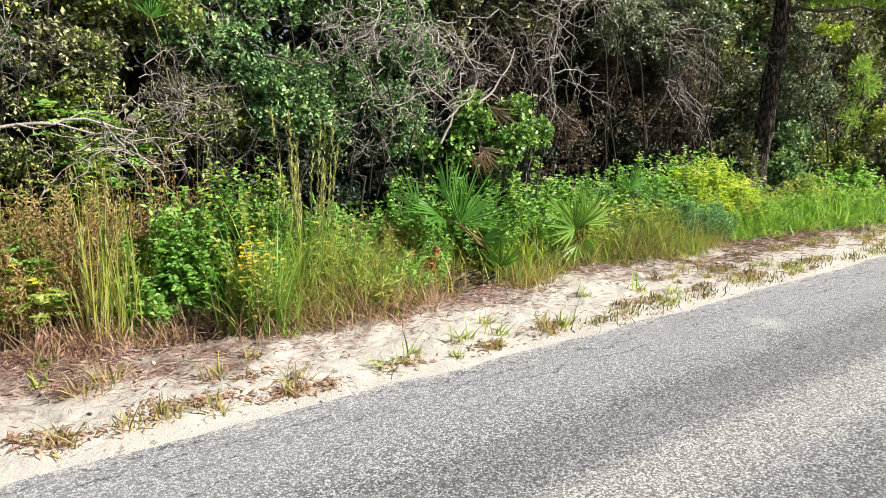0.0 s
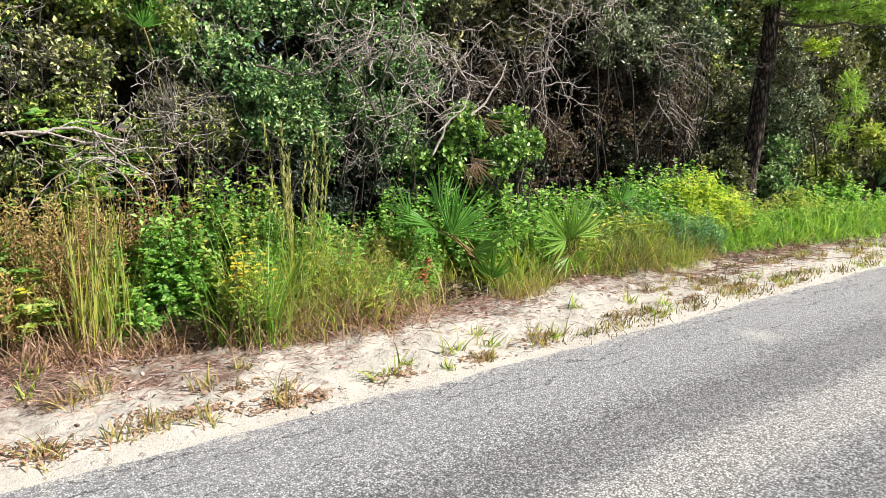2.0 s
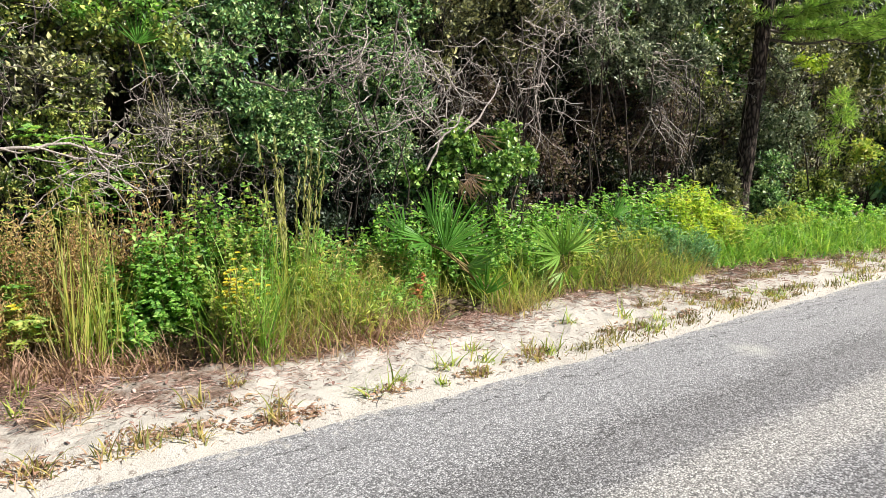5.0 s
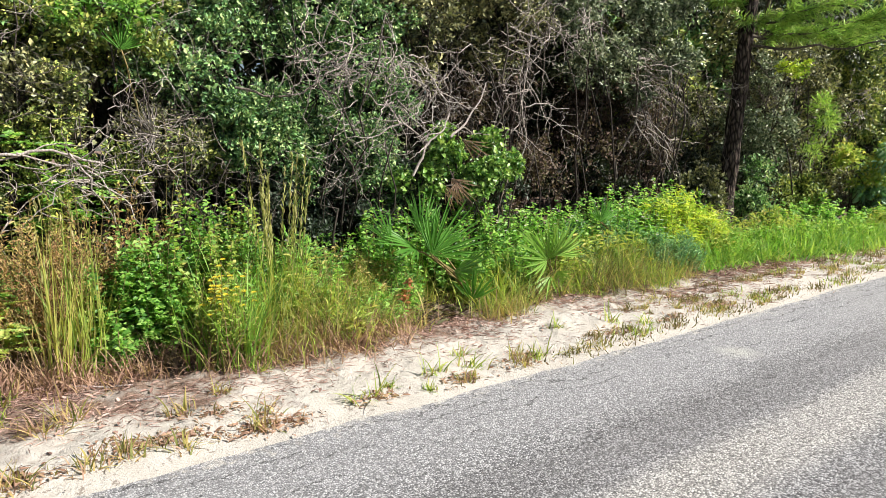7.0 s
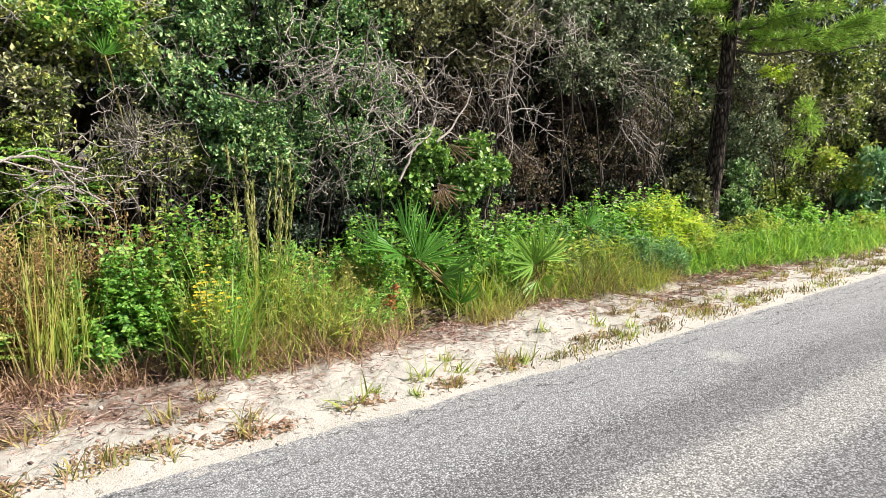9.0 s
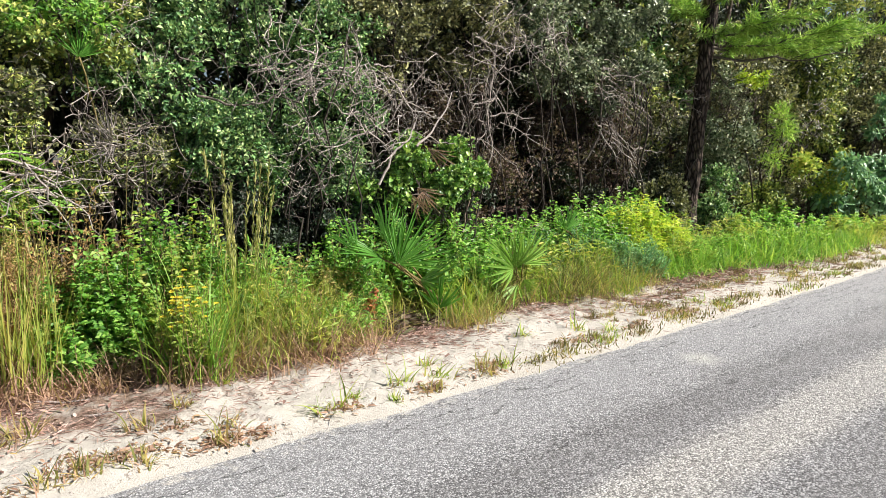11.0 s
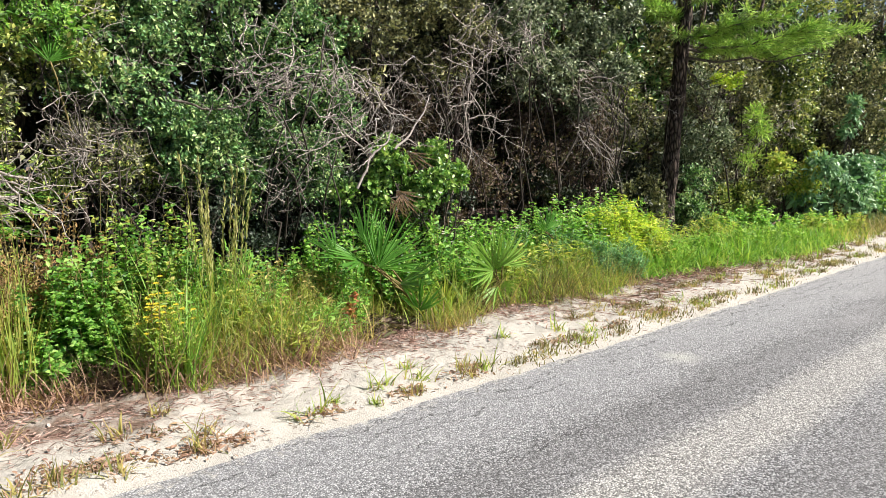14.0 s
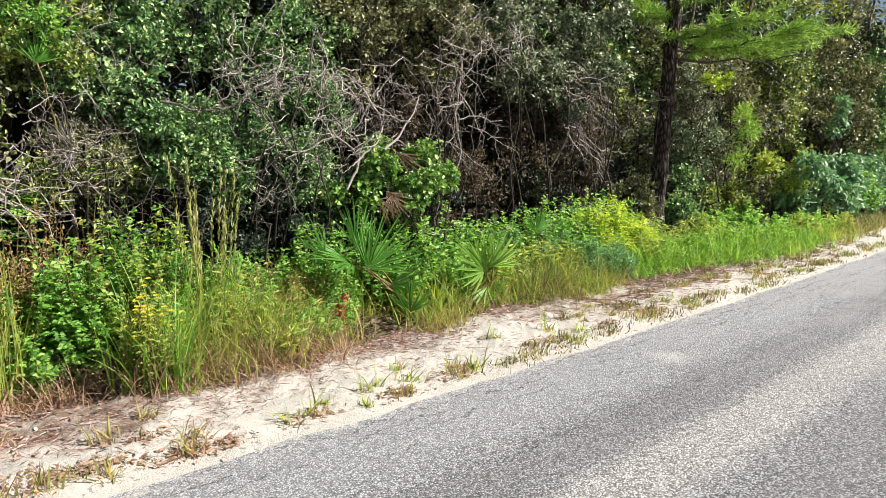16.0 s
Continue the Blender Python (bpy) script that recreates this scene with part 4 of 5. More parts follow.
tangle("dead_tangle", 1.55, 2.05, 1.9, 0.5, 0.2, 0.5, 56, "tangle of bare grey twigs hanging in the shrubs", 0.5, 0.05, hang=0.3, thick=0.0062)
tangle("dead_tangle", 3.0, 2.5, 2.35, 0.6, 0.25, 0.4, 28, "drooping mass of bare grey twigs under the oak", 0.62, 0.10, hang=0.35, thick=0.0058)
droop_spray(5.35, 2.75, 2.66, 44, "drooping spray of bare grey twigs under the oak", 1.0, 0.0085)
droop_spray(2.75, 2.45, 2.75, 20, "drooping spray of bare grey twigs at the edge of the oak", 0.85, 0.0072)
tangle("dead_tangle", -0.75, 2.2, 1.58, 0.42, 0.15, 0.34, 34, "tangle of bare grey twigs beside dead fronds", 0.40, 0.05, thick=0.0045)
tangle("dead_tangle", -1.1, 2.15, 1.25, 0.55, 0.15, 0.22, 34, "low tangle of bare brown twigs over the weeds", 0.5, 0.05, thick=0.005)
tangle("dead_tangle", 0.3, 2.3, 1.15, 0.5, 0.2, 0.25, 22, "low tangle of bare grey twigs under the shrub", 0.4, 0.05, thick=0.003, mat=GREY_BARK)
tangle("dead_tangle", -1.7, 2.35, 1.95, 0.5, 0.2, 0.4, 34, "tangle of bare brown twigs in the yellowing shrub", 0.45, 0.05, thick=0.0045, mat=GREY_BARK)
tangle("dead_tangle", -0.35, 2.2, 1.45, 0.4, 0.15, 0.35, 30, "tangle of bare brown twigs beside dead fronds", 0.42, 0.05, thick=0.0045, mat=GREY_BARK)
tangle("dead_tangle", 0.95, 2.15, 1.4, 0.35, 0.15, 0.35, 40, "tangle of bare brown twigs under the oak shrub", 0.35, 0.05, thick=0.004)
tangle("dead_tangle", 3.9, 2.45, 2.95, 0.7, 0.25, 0.35, 40, "bare grey twigs at the top of the oak", 0.55, 0.08, hang=0.2, thick=0.0055)
tangle("dead_tangle", 9.8, 3.2, 2.5, 0.9, 0.3, 0.5, 50, "bare twigs of a dying shrub behind the pine", 0.7, 0.05, thick=0.006, mat=GREY_BARK)

for s, z, n in ((-1.6, 2.1, 30), (-0.3, 2.3, 40), (0.2, 1.5, 40), (1.3, 1.3, 36), (2.3, 2.0, 40), (4.0, 1.7, 14), (6.4, 1.6, 12), (7.4, 2.2, 26), (10.8, 1.6, 36), (12.5, 2.2, 30)):
    tangle("dead_tangle", s, 2.55 if s < 5 else 2.9, z, 0.55, 0.25, 0.5, n, "loose bare grey twigs among green leaves", 0.45, 0.05, hang=0.15, thick=0.0035 if s < 5 else 0.006)
branch("dead_limb", [(-2.3, 2.15, 1.35), (-1.62, 2.05, 1.42), (-1.3, 2.05, 1.45), (-0.98, 2.1, 1.36)], 0.013, 0.007, "long bare grey limb lying across the weeds", extra=[((-1.5, 2.05, 1.43), (-0.7, 2.15, 1.3)), ((-1.2, 2.05, 1.43), (-0.95, 2.0, 0.95)), ((-1.7, 2.05, 1.42), (-1.05, 2.1, 1.5))])
branch("dead_limb", [(0.02, 2.25, 1.93), (0.3, 2.2, 1.87), (0.55, 2.2, 1.9), (0.72, 2.3, 1.97)], 0.011, 0.006, "curved bare limb among dark leaves", GREY_BARK)
branch("dead_limb", [(1.49, 1.95, 1.22), (1.62, 1.95, 1.47), (1.80, 1.95, 1.60), (1.94, 2.00, 1.78)], 0.013, 0.006, "forked pale dead branch standing in the bush", extra=[((1.80, 1.95, 1.60), (1.48, 1.95, 1.47)), ((1.62, 1.95, 1.47), (1.42, 1.92, 1.35))])
branch("dead_limb", [(1.89, 1.92, 1.56), (2.09, 1.95, 1.69), (2.24, 1.98, 1.85), (2.42, 2.05, 2.08)], 0.012, 0.005, "slanting pale dead branch standing in the bush", extra=[((2.03, 1.95, 1.64), (2.44, 2.00, 1.59))])
branch("vine", [(3.55, 2.6, 2.75), (3.5, 2.6, 2.35), (3.42, 2.6, 1.95), (3.5, 2.6, 1.55), (3.35, 2.6, 1.15)], 0.011, 0.007, "thin bare vine hanging from the oak", DEAD_WOOD, extra=[((3.5, 2.6, 2.2), (3.9, 2.6, 1.5)), ((3.48, 2.6, 1.8), (3.1, 2.6, 1.6))], category="vine")
branch("vine", [(3.9, 2.7, 2.9), (3.85, 2.7, 2.3), (3.8, 2.7, 1.6), (3.6, 2.7, 0.9)], 0.007, 0.004, "thin bare vine hanging from the oak", GREY_BARK, category="vine")


# ---- pine ----
def pine(s, o):
    foot = soil(s, o)
    ob = thing("pine_tree", foot, "pine with dark fissured trunk and bright-green needle sprays", "pine tree")
    line = np.array([(0, 0, -0.1), (0.03, 0, 0.6), (0.09, 0, 1.2), (0.14, 0.0, 1.9), (0.20, 0, 2.7), (0.25, 0, 3.5), (0.30, 0, 4.6), (0.38, 0, 6.5), (0.4, 0, 9.0)])
    t = np.linspace(0, 8, 60)
    fine = np.stack([np.interp(t, np.arange(9), line[:, k]) for k in range(3)], 1)
    tr = tubes("trunk", [(fine, 0.132, 0.075)], PINE_BARK, 28)
    co = np.zeros(len(tr.vertices) * 3, dtype=np.float32)
    tr.vertices.foreach_get("co", co)
    co = co.reshape(-1, 3)
    for i, p in enumerate(co):
        v = Vector((p[0] * 9, p[1] * 9, p[2] * 1.6))
        k = abs(noise.noise(v)) * 0.05 + noise.noise(v * 2.3) * 0.012
        c = np.array([np.interp(p[2], fine[:, 2], fine[:, 0]), 0, p[2]])
        d = (co[i] - c) * [1, 1, 0]
        co[i] += d / max(1e-6, np.linalg.norm(d)) * k
    tr.vertices.foreach_set("co", co.ravel())
    part("trunk", tr, ob)
    # vine that clings to the trunk
    vine = [(np.array([(-0.19, -0.12, 0.1), (-0.12, -0.2, 0.7), (-0.06, -0.22, 1.15), (0.0, -0.2, 1.25), (0.12, -0.2, 1.45), (0.28, -0.18, 1.8)]), 0.008, 0.006),
            (np.array([(-0.06, -0.22, 1.15), (-0.12, -0.2, 1.3), (-0.06, -0.2, 1.7), (0.0, -0.18, 2.3)]), 0.006, 0.004)]
    part("trunk_vine", tubes("trunk_vine", vine, GREY_BARK, 6), ob, "bare vine round the trunk")
    # limbs: height, heading, length, rise
    limbs = [(2.93, -25, 1.9, -0.05, False), (2.9, -50, 0.5, -0.5, False), (3.08, -8, 1.9, -0.04, True), (3.14, -35, 1.8, 0.0, True), (3.05, 10, 2.2, 0.25, True), (3.9, 185, 1.2, 0.3, True), (3.5, 195, 0.5, 0.2, True), (3.25, -62, 1.2, 0.05, True), (4.3, 215, 1.4, 0.4, True),
             (3.7, -30, 2.0, 0.6, True), (3.25, -18, 2.1, -0.06, True), (4.5, 160, 1.6, 0.7, True), (4.4, 60, 2.2, 0.8, True),
             (5.0, 200, 1.6, 0.8, True), (5.6, 120, 1.8, 1.0, True), (6.0, 240, 2.0, 1.0, True), (6.4, 330, 2.0, 1.0, True), (7.0, 60, 1.6, 1.0, True), (7.6, 200, 1.5, 1.0, True), (8.4, 300, 1.0, 0.8, True)]
    for h, head, ln, rise, green in limbs:
        a = np.array([np.interp(h, fine[:, 2], fine[:, 0]), 0, h])
        hd = radians(head)
        b = a + [math.cos(hd) * ln, math.sin(hd) * ln, rise]
        path = crooked(a, b, 9, 0.08, 0.04)
        lines = [(path, 0.024, 0.007)]
        tips = []
        for k in range(16 if green else 3):
            q = path[RNG.integers(2 if not green else 1, 9)]
            d = np.array([math.cos(hd + RNG.normal(0, 0.9)), math.sin(hd + RNG.normal(0, 0.9)), RNG.uniform(-0.1, 0.45)])
            e = q + d * RNG.uniform(0.25, 0.6)
            tw = crooked(q, e, 5, 0.1)
            lines.append((tw, 0.006, 0.003))
            tips += [(tw[3], e - q), (tw[4], e - q), (tw[2], e - q)]
        lm = part("limb", tubes("limb", lines, GREY_BARK), ob)
        if green:
            tips += [(path[i], b - a) for i in (2, 3, 4, 5, 6, 7, 8)]
            m = 36
            p0 = np.repeat(np.array([q for q, d in tips]), m, axis=0)
            dr = np.repeat(unit(np.array([d for q, d in tips])), m, axis=0)
            ax = dr * 0.7 + RNG.normal(0, 0.55, p0.shape)
            p0 = p0 - dr * RNG.uniform(0, 0.16, (len(p0), 1))
            part("needle_spray", leaves("needle_spray", p0, ax, RNG.normal(0, 1, p0.shape), RNG.uniform(0.11, 0.20, len(p0)), 0.0055, NEEDLES, curl=0.1), lm, kind="stuff")
    return ob


pine(8.14, 2.95)
for s, o, h in ((11.6, 4.2, 6.0), (14.6, 4.4, 7.0), (10.4, 3.9, 4.5)):
    branch("sapling", [(s, o, 0.0), (s + 0.1, o, h * 0.3), (s - 0.1, o, h * 0.6), (s + 0.15, o, h)], 0.06, 0.03, "thin dark sapling trunk at the edge of the woods", PINE_BARK, extra=[((s + 0.05, o, h * 0.35), (s - 0.8, o, h * 0.5)), ((s, o, h * 0.45), (s + 0.9, o, h * 0.6))], category="sapling")

# ---- palmettos ----
palmetto(1.83, 1.53, [
    ((1.28, 1.56, 0.77), (1.34, 1.60, 1.19), 48, 105, 17, False),
    ((1.02, 1.60, 0.70), (0.78, 1.58, 0.99), 48, 95, 14, False),
    ((1.32, 1.44, 0.59), (1.68, 1.34, 1.00), -5, 118, 21, False),
    ((1.33, 1.48, 0.60), (1.47, 1.58, 0.96), 35, 80, 13, False),
    ((1.51, 1.40, 0.44), (1.95, 1.30, 0.52), 55, 115, 14, False),
    ((1.70, 1.38, 0.18), (1.72, 1.30, 0.49), 10, 110, 9, False),
    ((1.26, 1.58, 0.63), (0.82, 1.46, 0.75), 60, 100, 12, False),
], "saw palmetto with upright dark-green pleated fans")
palmetto(2.87, 1.52, [
    ((2.68, 1.42, 0.43), (2.52, 1.40, 0.82), 0, 150, 20, False),
    ((2.80, 1.44, 0.45), (3.07, 1.46, 0.76), 15, 120, 16, False),
    ((2.65, 1.42, 0.42), (2.17, 1.38, 0.58), 30, 100, 12, False),
    ((2.74, 1.38, 0.31), (2.81, 1.28, 0.17), 30, 120, 11, False),
    ((2.66, 1.38, 0.27), (2.28, 1.22, 0.09), 35, 50, 5, False),
], "small saw palmetto with light-green fans", mat=PALM_LIGHT)
palmetto(-0.62, 2.5, [
    ((-0.61, 2.24, 1.56), (-0.91, 2.12, 1.66), -35, 95, 9, True),
    ((-0.60, 2.20, 1.54), (-0.80, 2.12, 1.41), 30, 70, 6, True),
    ((-0.62, 2.25, 1.59), (-0.67, 2.25, 1.83), 35, 60, 6, True),
    ((-0.74, 2.45, 2.17), (-0.68, 2.45, 2.43), 25, 120, 14, False),
], "tall saw palmetto with withered grey fronds hanging down", stem_h=1.35, stem_r=0.025, dead_mat=GREY_FROND)
palmetto(2.2, 2.05, [
    ((1.85, 1.86, 1.19), (2.12, 1.82, 0.93), 10, 70, 8, True),
    ((1.76, 1.82, 1.13), (1.89, 1.78, 0.88), 20, 60, 6, True),
    ((1.90, 1.84, 1.16), (1.83, 1.80, 0.90), 10, 60, 6, True),
], "withered straw-coloured palmetto fronds lodged under the bush", stem_h=0.9, stem_r=0.012)
palmetto(2.75, 2.1, [
    ((2.05, 1.95, 1.54), (2.40, 1.90, 1.33), 20, 50, 7, True),
], "withered straw-coloured palmetto frond lodged in the bush", stem_h=1.1, stem_r=0.01)
palmetto(4.6, 2.0, [
    ((3.90, 1.85, 0.67), (3.94, 1.86, 0.94), 25, 110, 12, False),
    ((3.94, 1.85, 0.66), (4.17, 1.84, 0.86), 20, 110, 11, False),
], "saw palmetto half hidden in green weeds")

# ---- tall grasses and herbs, from the near end ----
BLUESTEM = "tall upright bluestem grass with straw-green stalks"
for s, o in ((-1.46, 1.52), (-1.38, 1.48), (-1.29, 1.52), (-1.20, 1.58)):
    grass("tall_grass", s, o, 0.10, 0.12, 27, 0.82, 0.0085, GRASS_GREEN if s > -1.42 else GRASS_OLIVE, BLUESTEM, 0.12, 0.3, "tall grasses", 5, 1.15, 26, seeds=3)
for s, o, k in ((-0.20, 1.36, 2), (0.0, 1.48, 9), (0.06, 1.5, 4)):
    grass("tall_grass", s, o, 0.12, 0.12, 64, 0.7, 0.010, GRASS_GREEN, "tall green bluestem grass with feathery seed stalks", 0.16, 0.4, "tall grasses", k, 1.38, 25, seeds=40)
for s, o, h in ((-0.52, 1.14, 0.78), (-0.42, 1.12, 0.7), (-0.62, 1.2, 0.6), (-0.46, 1.2, 0.85)):
    grass("tall_grass", s, o, 0.12, 0.12, 52, h, 0.011, BRIGHT_GRASS, "green bluestem clump with arching blades", 0.2, 0.5, "tall grasses", 0, 1, 46)
for s, o in ((-1.75, 1.45), (-1.5, 1.38), (-1.25, 1.42), (-1.0, 1.4), (-0.8, 1.45), (-0.15, 1.12), (0.15, 1.08), (0.45, 1.12), (0.75, 1.25), (0.3, 1.0), (0.6, 1.08)):
    grass("dry_grass", s, o, 0.26, 0.2, 190, 0.30, 0.008, GRASS_STRAW, "collapsed reddish-brown dry grass on litter", 0.8, 1.2, "dry grasses", 0, 1, 0)
LUSH = "leafy green weed with rows of small leaflets"
for i, (s, o, h, r) in enumerate(((-1.0, 1.8, 0.95, 0.28), (-0.8, 1.75, 1.0, 0.3), (-0.62, 1.85, 1.02, 0.34), (-0.30, 1.9, 1.14, 0.32), (-0.48, 1.85, 1.14, 0.3), (-0.12, 1.92, 1.05, 0.3), (-0.85, 1.78, 0.7, 0.22), (-0.66, 1.75, 0.72, 0.22), (-1.12, 1.75, 0.62, 0.2), (-0.02, 2.05, 0.95, 0.3), (-1.05, 1.85, 0.6, 0.2), (-0.42, 1.6, 0.86, 0.28), (-0.2, 1.7, 0.8, 0.28), (-1.12, 1.55, 0.36, 0.13), (-0.55, 2.0, 0.7, 0.3), (-0.9, 1.95, 0.65, 0.3))):
    herb("leafy_weed", s, o, r, h, 30, (BRIGHT_LEAF, BRIGHT_LEAF, GRASS_GREEN)[i % 3], "bushy green weed with small oval leaves", "leafy weeds", 0.028 if i == 6 else 0.033, 0.018 if i == 6 else 0.020, pinnate=i == 6, dens=46)
for s, o, h in ((-0.25, 1.5, 0.72), (-0.08, 1.55, 0.74), (0.1, 1.62, 0.76), (-0.4, 1.4, 0.6), (0.3, 1.75, 0.74)):
    herb("narrow_leaved_weed", s, o, 0.2, h, 22, BRIGHT_LEAF, "upright green weed with narrow leaves", "narrow-leaved weeds", 0.048, 0.013, pinnate=False, dens=34, rise=(0.0, 1.2))
for s, o, h in ((-1.78, 2.0, 0.95), (-2.0, 1.95, 0.8), (-1.8, 1.9, 0.62)):
    herb("leafy_weed", s, o, 0.3, h, 26, BRIGHT_LEAF, LUSH, "leafy weeds", 0.030, 0.016, low=0.5)
for s, o, h in ((-1.28, 2.4, 1.85), (-1.1, 2.4, 1.75)):
    herb("leafy_weed", s, o, 0.2, h, 5, BRIGHT_LEAF, "tall fern-leaved green weed in the shrubs", "leafy weeds", 0.046, 0.02, dens=16, low=0.86)
for s, o, h in ((-0.56, 1.1, 0.70), (-0.50, 1.12, 0.78), (-0.62, 1.12, 0.66), (-0.44, 1.14, 0.74)):
    herb("flowering_weed", s, o, 0.13, h, 12, GRASS_GREEN, "green weed with small bright-yellow flowers", "yellow-flowered weeds", 0.034, 0.010, pinnate=False, dens=24, flowers=13, petal=YELLOW_PETAL, petal_size=0.023, flower_low=0.8)
herb("flowering_weed", -1.76, 1.72, 0.18, 0.58, 9, GRASS_GREEN, "yellowing weed with bright-yellow flowers", "yellow-flowered weeds", 0.03, 0.012, flowers=8, petal=YELLOW_PETAL, petal_size=0.03, low=0.6)
for s, o, h in ((-1.85, 1.85, 1.08), (-1.5, 1.85, 1.12), (-1.2, 1.98, 1.18), (-0.95, 2.08, 1.2), (-1.9, 1.7, 0.9), (-1.6, 1.85, 0.98), (-1.3, 1.9, 1.05), (-0.78, 2.15, 1.2)):
    herb("rusty_weed", s, o, 0.3, h * 0.94, 34, RUST_WEED, "wiry rust-brown drying weed", "rusty weeds", 0.023, 0.007, pinnate=False, dens=78, rise=(0.3, 2.2))
for i, (s, o, h) in enumerate(((-2.05, 1.95, 1.0), (-1.85, 2.05, 1.15), (-1.65, 2.05, 1.12), (-1.45, 2.08, 1.16), (-1.25, 2.1, 1.15), (-1.95, 1.92, 0.8))):
    herb("narrow_leaved_weed", s, o, 0.26, h, 30, (GRASS_OLIVE, GRASS_GREEN, GRASS_OLIVE)[i % 3], "tangled olive-green weed with narrow leaves", "narrow-leaved weeds", 0.042, 0.011, pinnate=False, dens=44, rise=(-0.4, 1.2), low=0.2)
ARCHING = "arching yellow-green grass with reddish dry tips"
for i, (s, o, h) in enumerate(((0.05, 1.22, 0.55), (0.3, 1.28, 0.55), (0.55, 1.34, 0.52), (0.85, 1.46, 0.46), (0.25, 1.6, 0.72), (0.6, 1.75, 0.68), (1.0, 1.68, 0.52), (0.0, 1.62, 0.78), (-0.2, 1.28, 0.5), (0.9, 1.9, 0.6), (0.45, 1.5, 0.62), (0.75, 1.6, 0.58), (0.15, 1.42, 0.62), (1.15, 1.9, 0.62))):
    grass("arching_grass", s, o, 0.32, 0.28, 210, h, 0.0085, (GRASS_OLIVE, GRASS_GREEN, GRASS_GREEN)[i % 3], ARCHING, 0.5, 1.25, "arching grasses", 0, 1, 105)
for i, (s, o, h) in enumerate(((0.15, 1.4, 0.6), (0.45, 1.5, 0.6), (0.75, 1.6, 0.55), (0.2, 1.7, 0.7), (1.1, 1.6, 0.45), (0.55, 1.85, 0.66), (0.35, 1.2, 0.4), (0.7, 1.32, 0.4), (0.95, 1.8, 0.6), (-0.65, 1.75, 0.5), (-0.9, 1.8, 0.5))):
    herb("narrow_leaved_weed", s, o, 0.24, h, 20, (GRASS_GREEN, BRIGHT_LEAF, GRASS_OLIVE)[i % 3], "tangled olive-green weed with narrow leaves", "narrow-leaved weeds", 0.05, 0.010, pinnate=False, dens=32, rise=(-0.4, 1.0))
for s, o, h in ((0.35, 1.36, 0.5), (0.6, 1.45, 0.48)):
    herb("rusty_weed", s, o, 0.22, h, 9, RUST_WEED, "wiry rust-brown drying weed", "rusty weeds", 0.03, 0.006, pinnate=False, dens=18, rise=(0.2, 1.6))
for s, o, h in ((0.35, 2.0, 0.7), (0.8, 2.1, 0.7), (1.15, 2.1, 0.9), (1.45, 2.15, 0.95), (1.3, 1.9, 0.62), (1.1, 1.85, 0.6)):
    herb("leafy_weed", s, o, 0.28, h, 30, BRIGHT_LEAF, LUSH, "leafy weeds", 0.038, 0.020, pinnate=False, dens=44)
for s, o, h in ((6.2, 1.6, 0.4), (6.9, 1.55, 0.42), (7.6, 1.4, 0.4), (8.3, 1.4, 0.4), (9.0, 1.4, 0.4)):
    herb("narrow_leaved_weed", s, o, 0.36, h, 34, BRIGHT_GRASS, "low bright-green weed among grass", "narrow-leaved weeds", 0.05, 0.014, pinnate=False, dens=34, rise=(-0.2, 1.0))
for s, o, h in ((3.2, 1.75, 0.5), (3.7, 1.85, 0.55), (4.1, 1.8, 0.5), (7.0, 2.3, 0.6), (8.3, 2.2, 0.55), (5.9, 1.8, 0.45), (10.6, 1.55, 0.45), (11.8, 1.5, 0.45)):
    herb("narrow_leaved_weed", s, o, 0.4, h, 40, GRASS_GREEN, "tangled green weed with narrow leaves", "narrow-leaved weeds", 0.06, 0.013, pinnate=False, dens=36, rise=(-0.2, 1.0))
herb("white_flowered_weed", -0.5, 2.15, 0.16, 1.62, 5, BRIGHT_LEAF, "slender weed with a few white flowers", "white-flowered weeds", 0.035, 0.014, pinnate=False, dens=14, flowers=7, petal=WHITE_PETAL, petal_size=0.02, flower_low=0.85)
herb("white_flowered_weed", -0.12, 1.95, 0.14, 1.25, 6, BRIGHT_LEAF, "slender weed with a few white flowers", "white-flowered weeds", 0.05, 0.02, pinnate=False, dens=16, flowers=7, petal=WHITE_PETAL, petal_size=0.02, flower_low=0.85)
herb("red_leaved_weed", 1.0, 1.36, 0.07, 0.42, 5, RED_LEAF, "small weed with withered orange-red leaves", "", 0.05, 0.022, pinnate=False, dens=9, low=0.75)
for s, o, h in ((1.8, 1.15, 0.24), (2.0, 1.22, 0.24)):
    grass("low_grass", s, o, 0.24, 0.18, 220, h, 0.006, GRASS_OLIVE, "low sprawling olive grass on the sand", 0.6, 1.0, "low grasses", 0, 1, 60)
for i, (s, o, h) in enumerate(((2.3, 1.75, 0.65), (2.1, 2.0, 0.95), (2.4, 2.1, 1.0), (2.65, 1.9, 0.8), (3.1, 2.0, 0.85), (3.5, 2.05, 0.85), (3.9, 2.1, 0.88), (1.75, 2.1, 0.98), (2.9, 2.2, 0.95), (1.9, 1.85, 0.72), (2.5, 1.75, 0.6))):
    herb("leafy_weed", s, o, 0.34, h, 38, BRIGHT_LEAF, "leafy green roadside weed with tiny white flowers", "leafy weeds", 0.040, 0.020, pinnate=False, dens=46, flowers=5, petal=WHITE_PETAL, petal_size=0.018, flower_low=0.85)
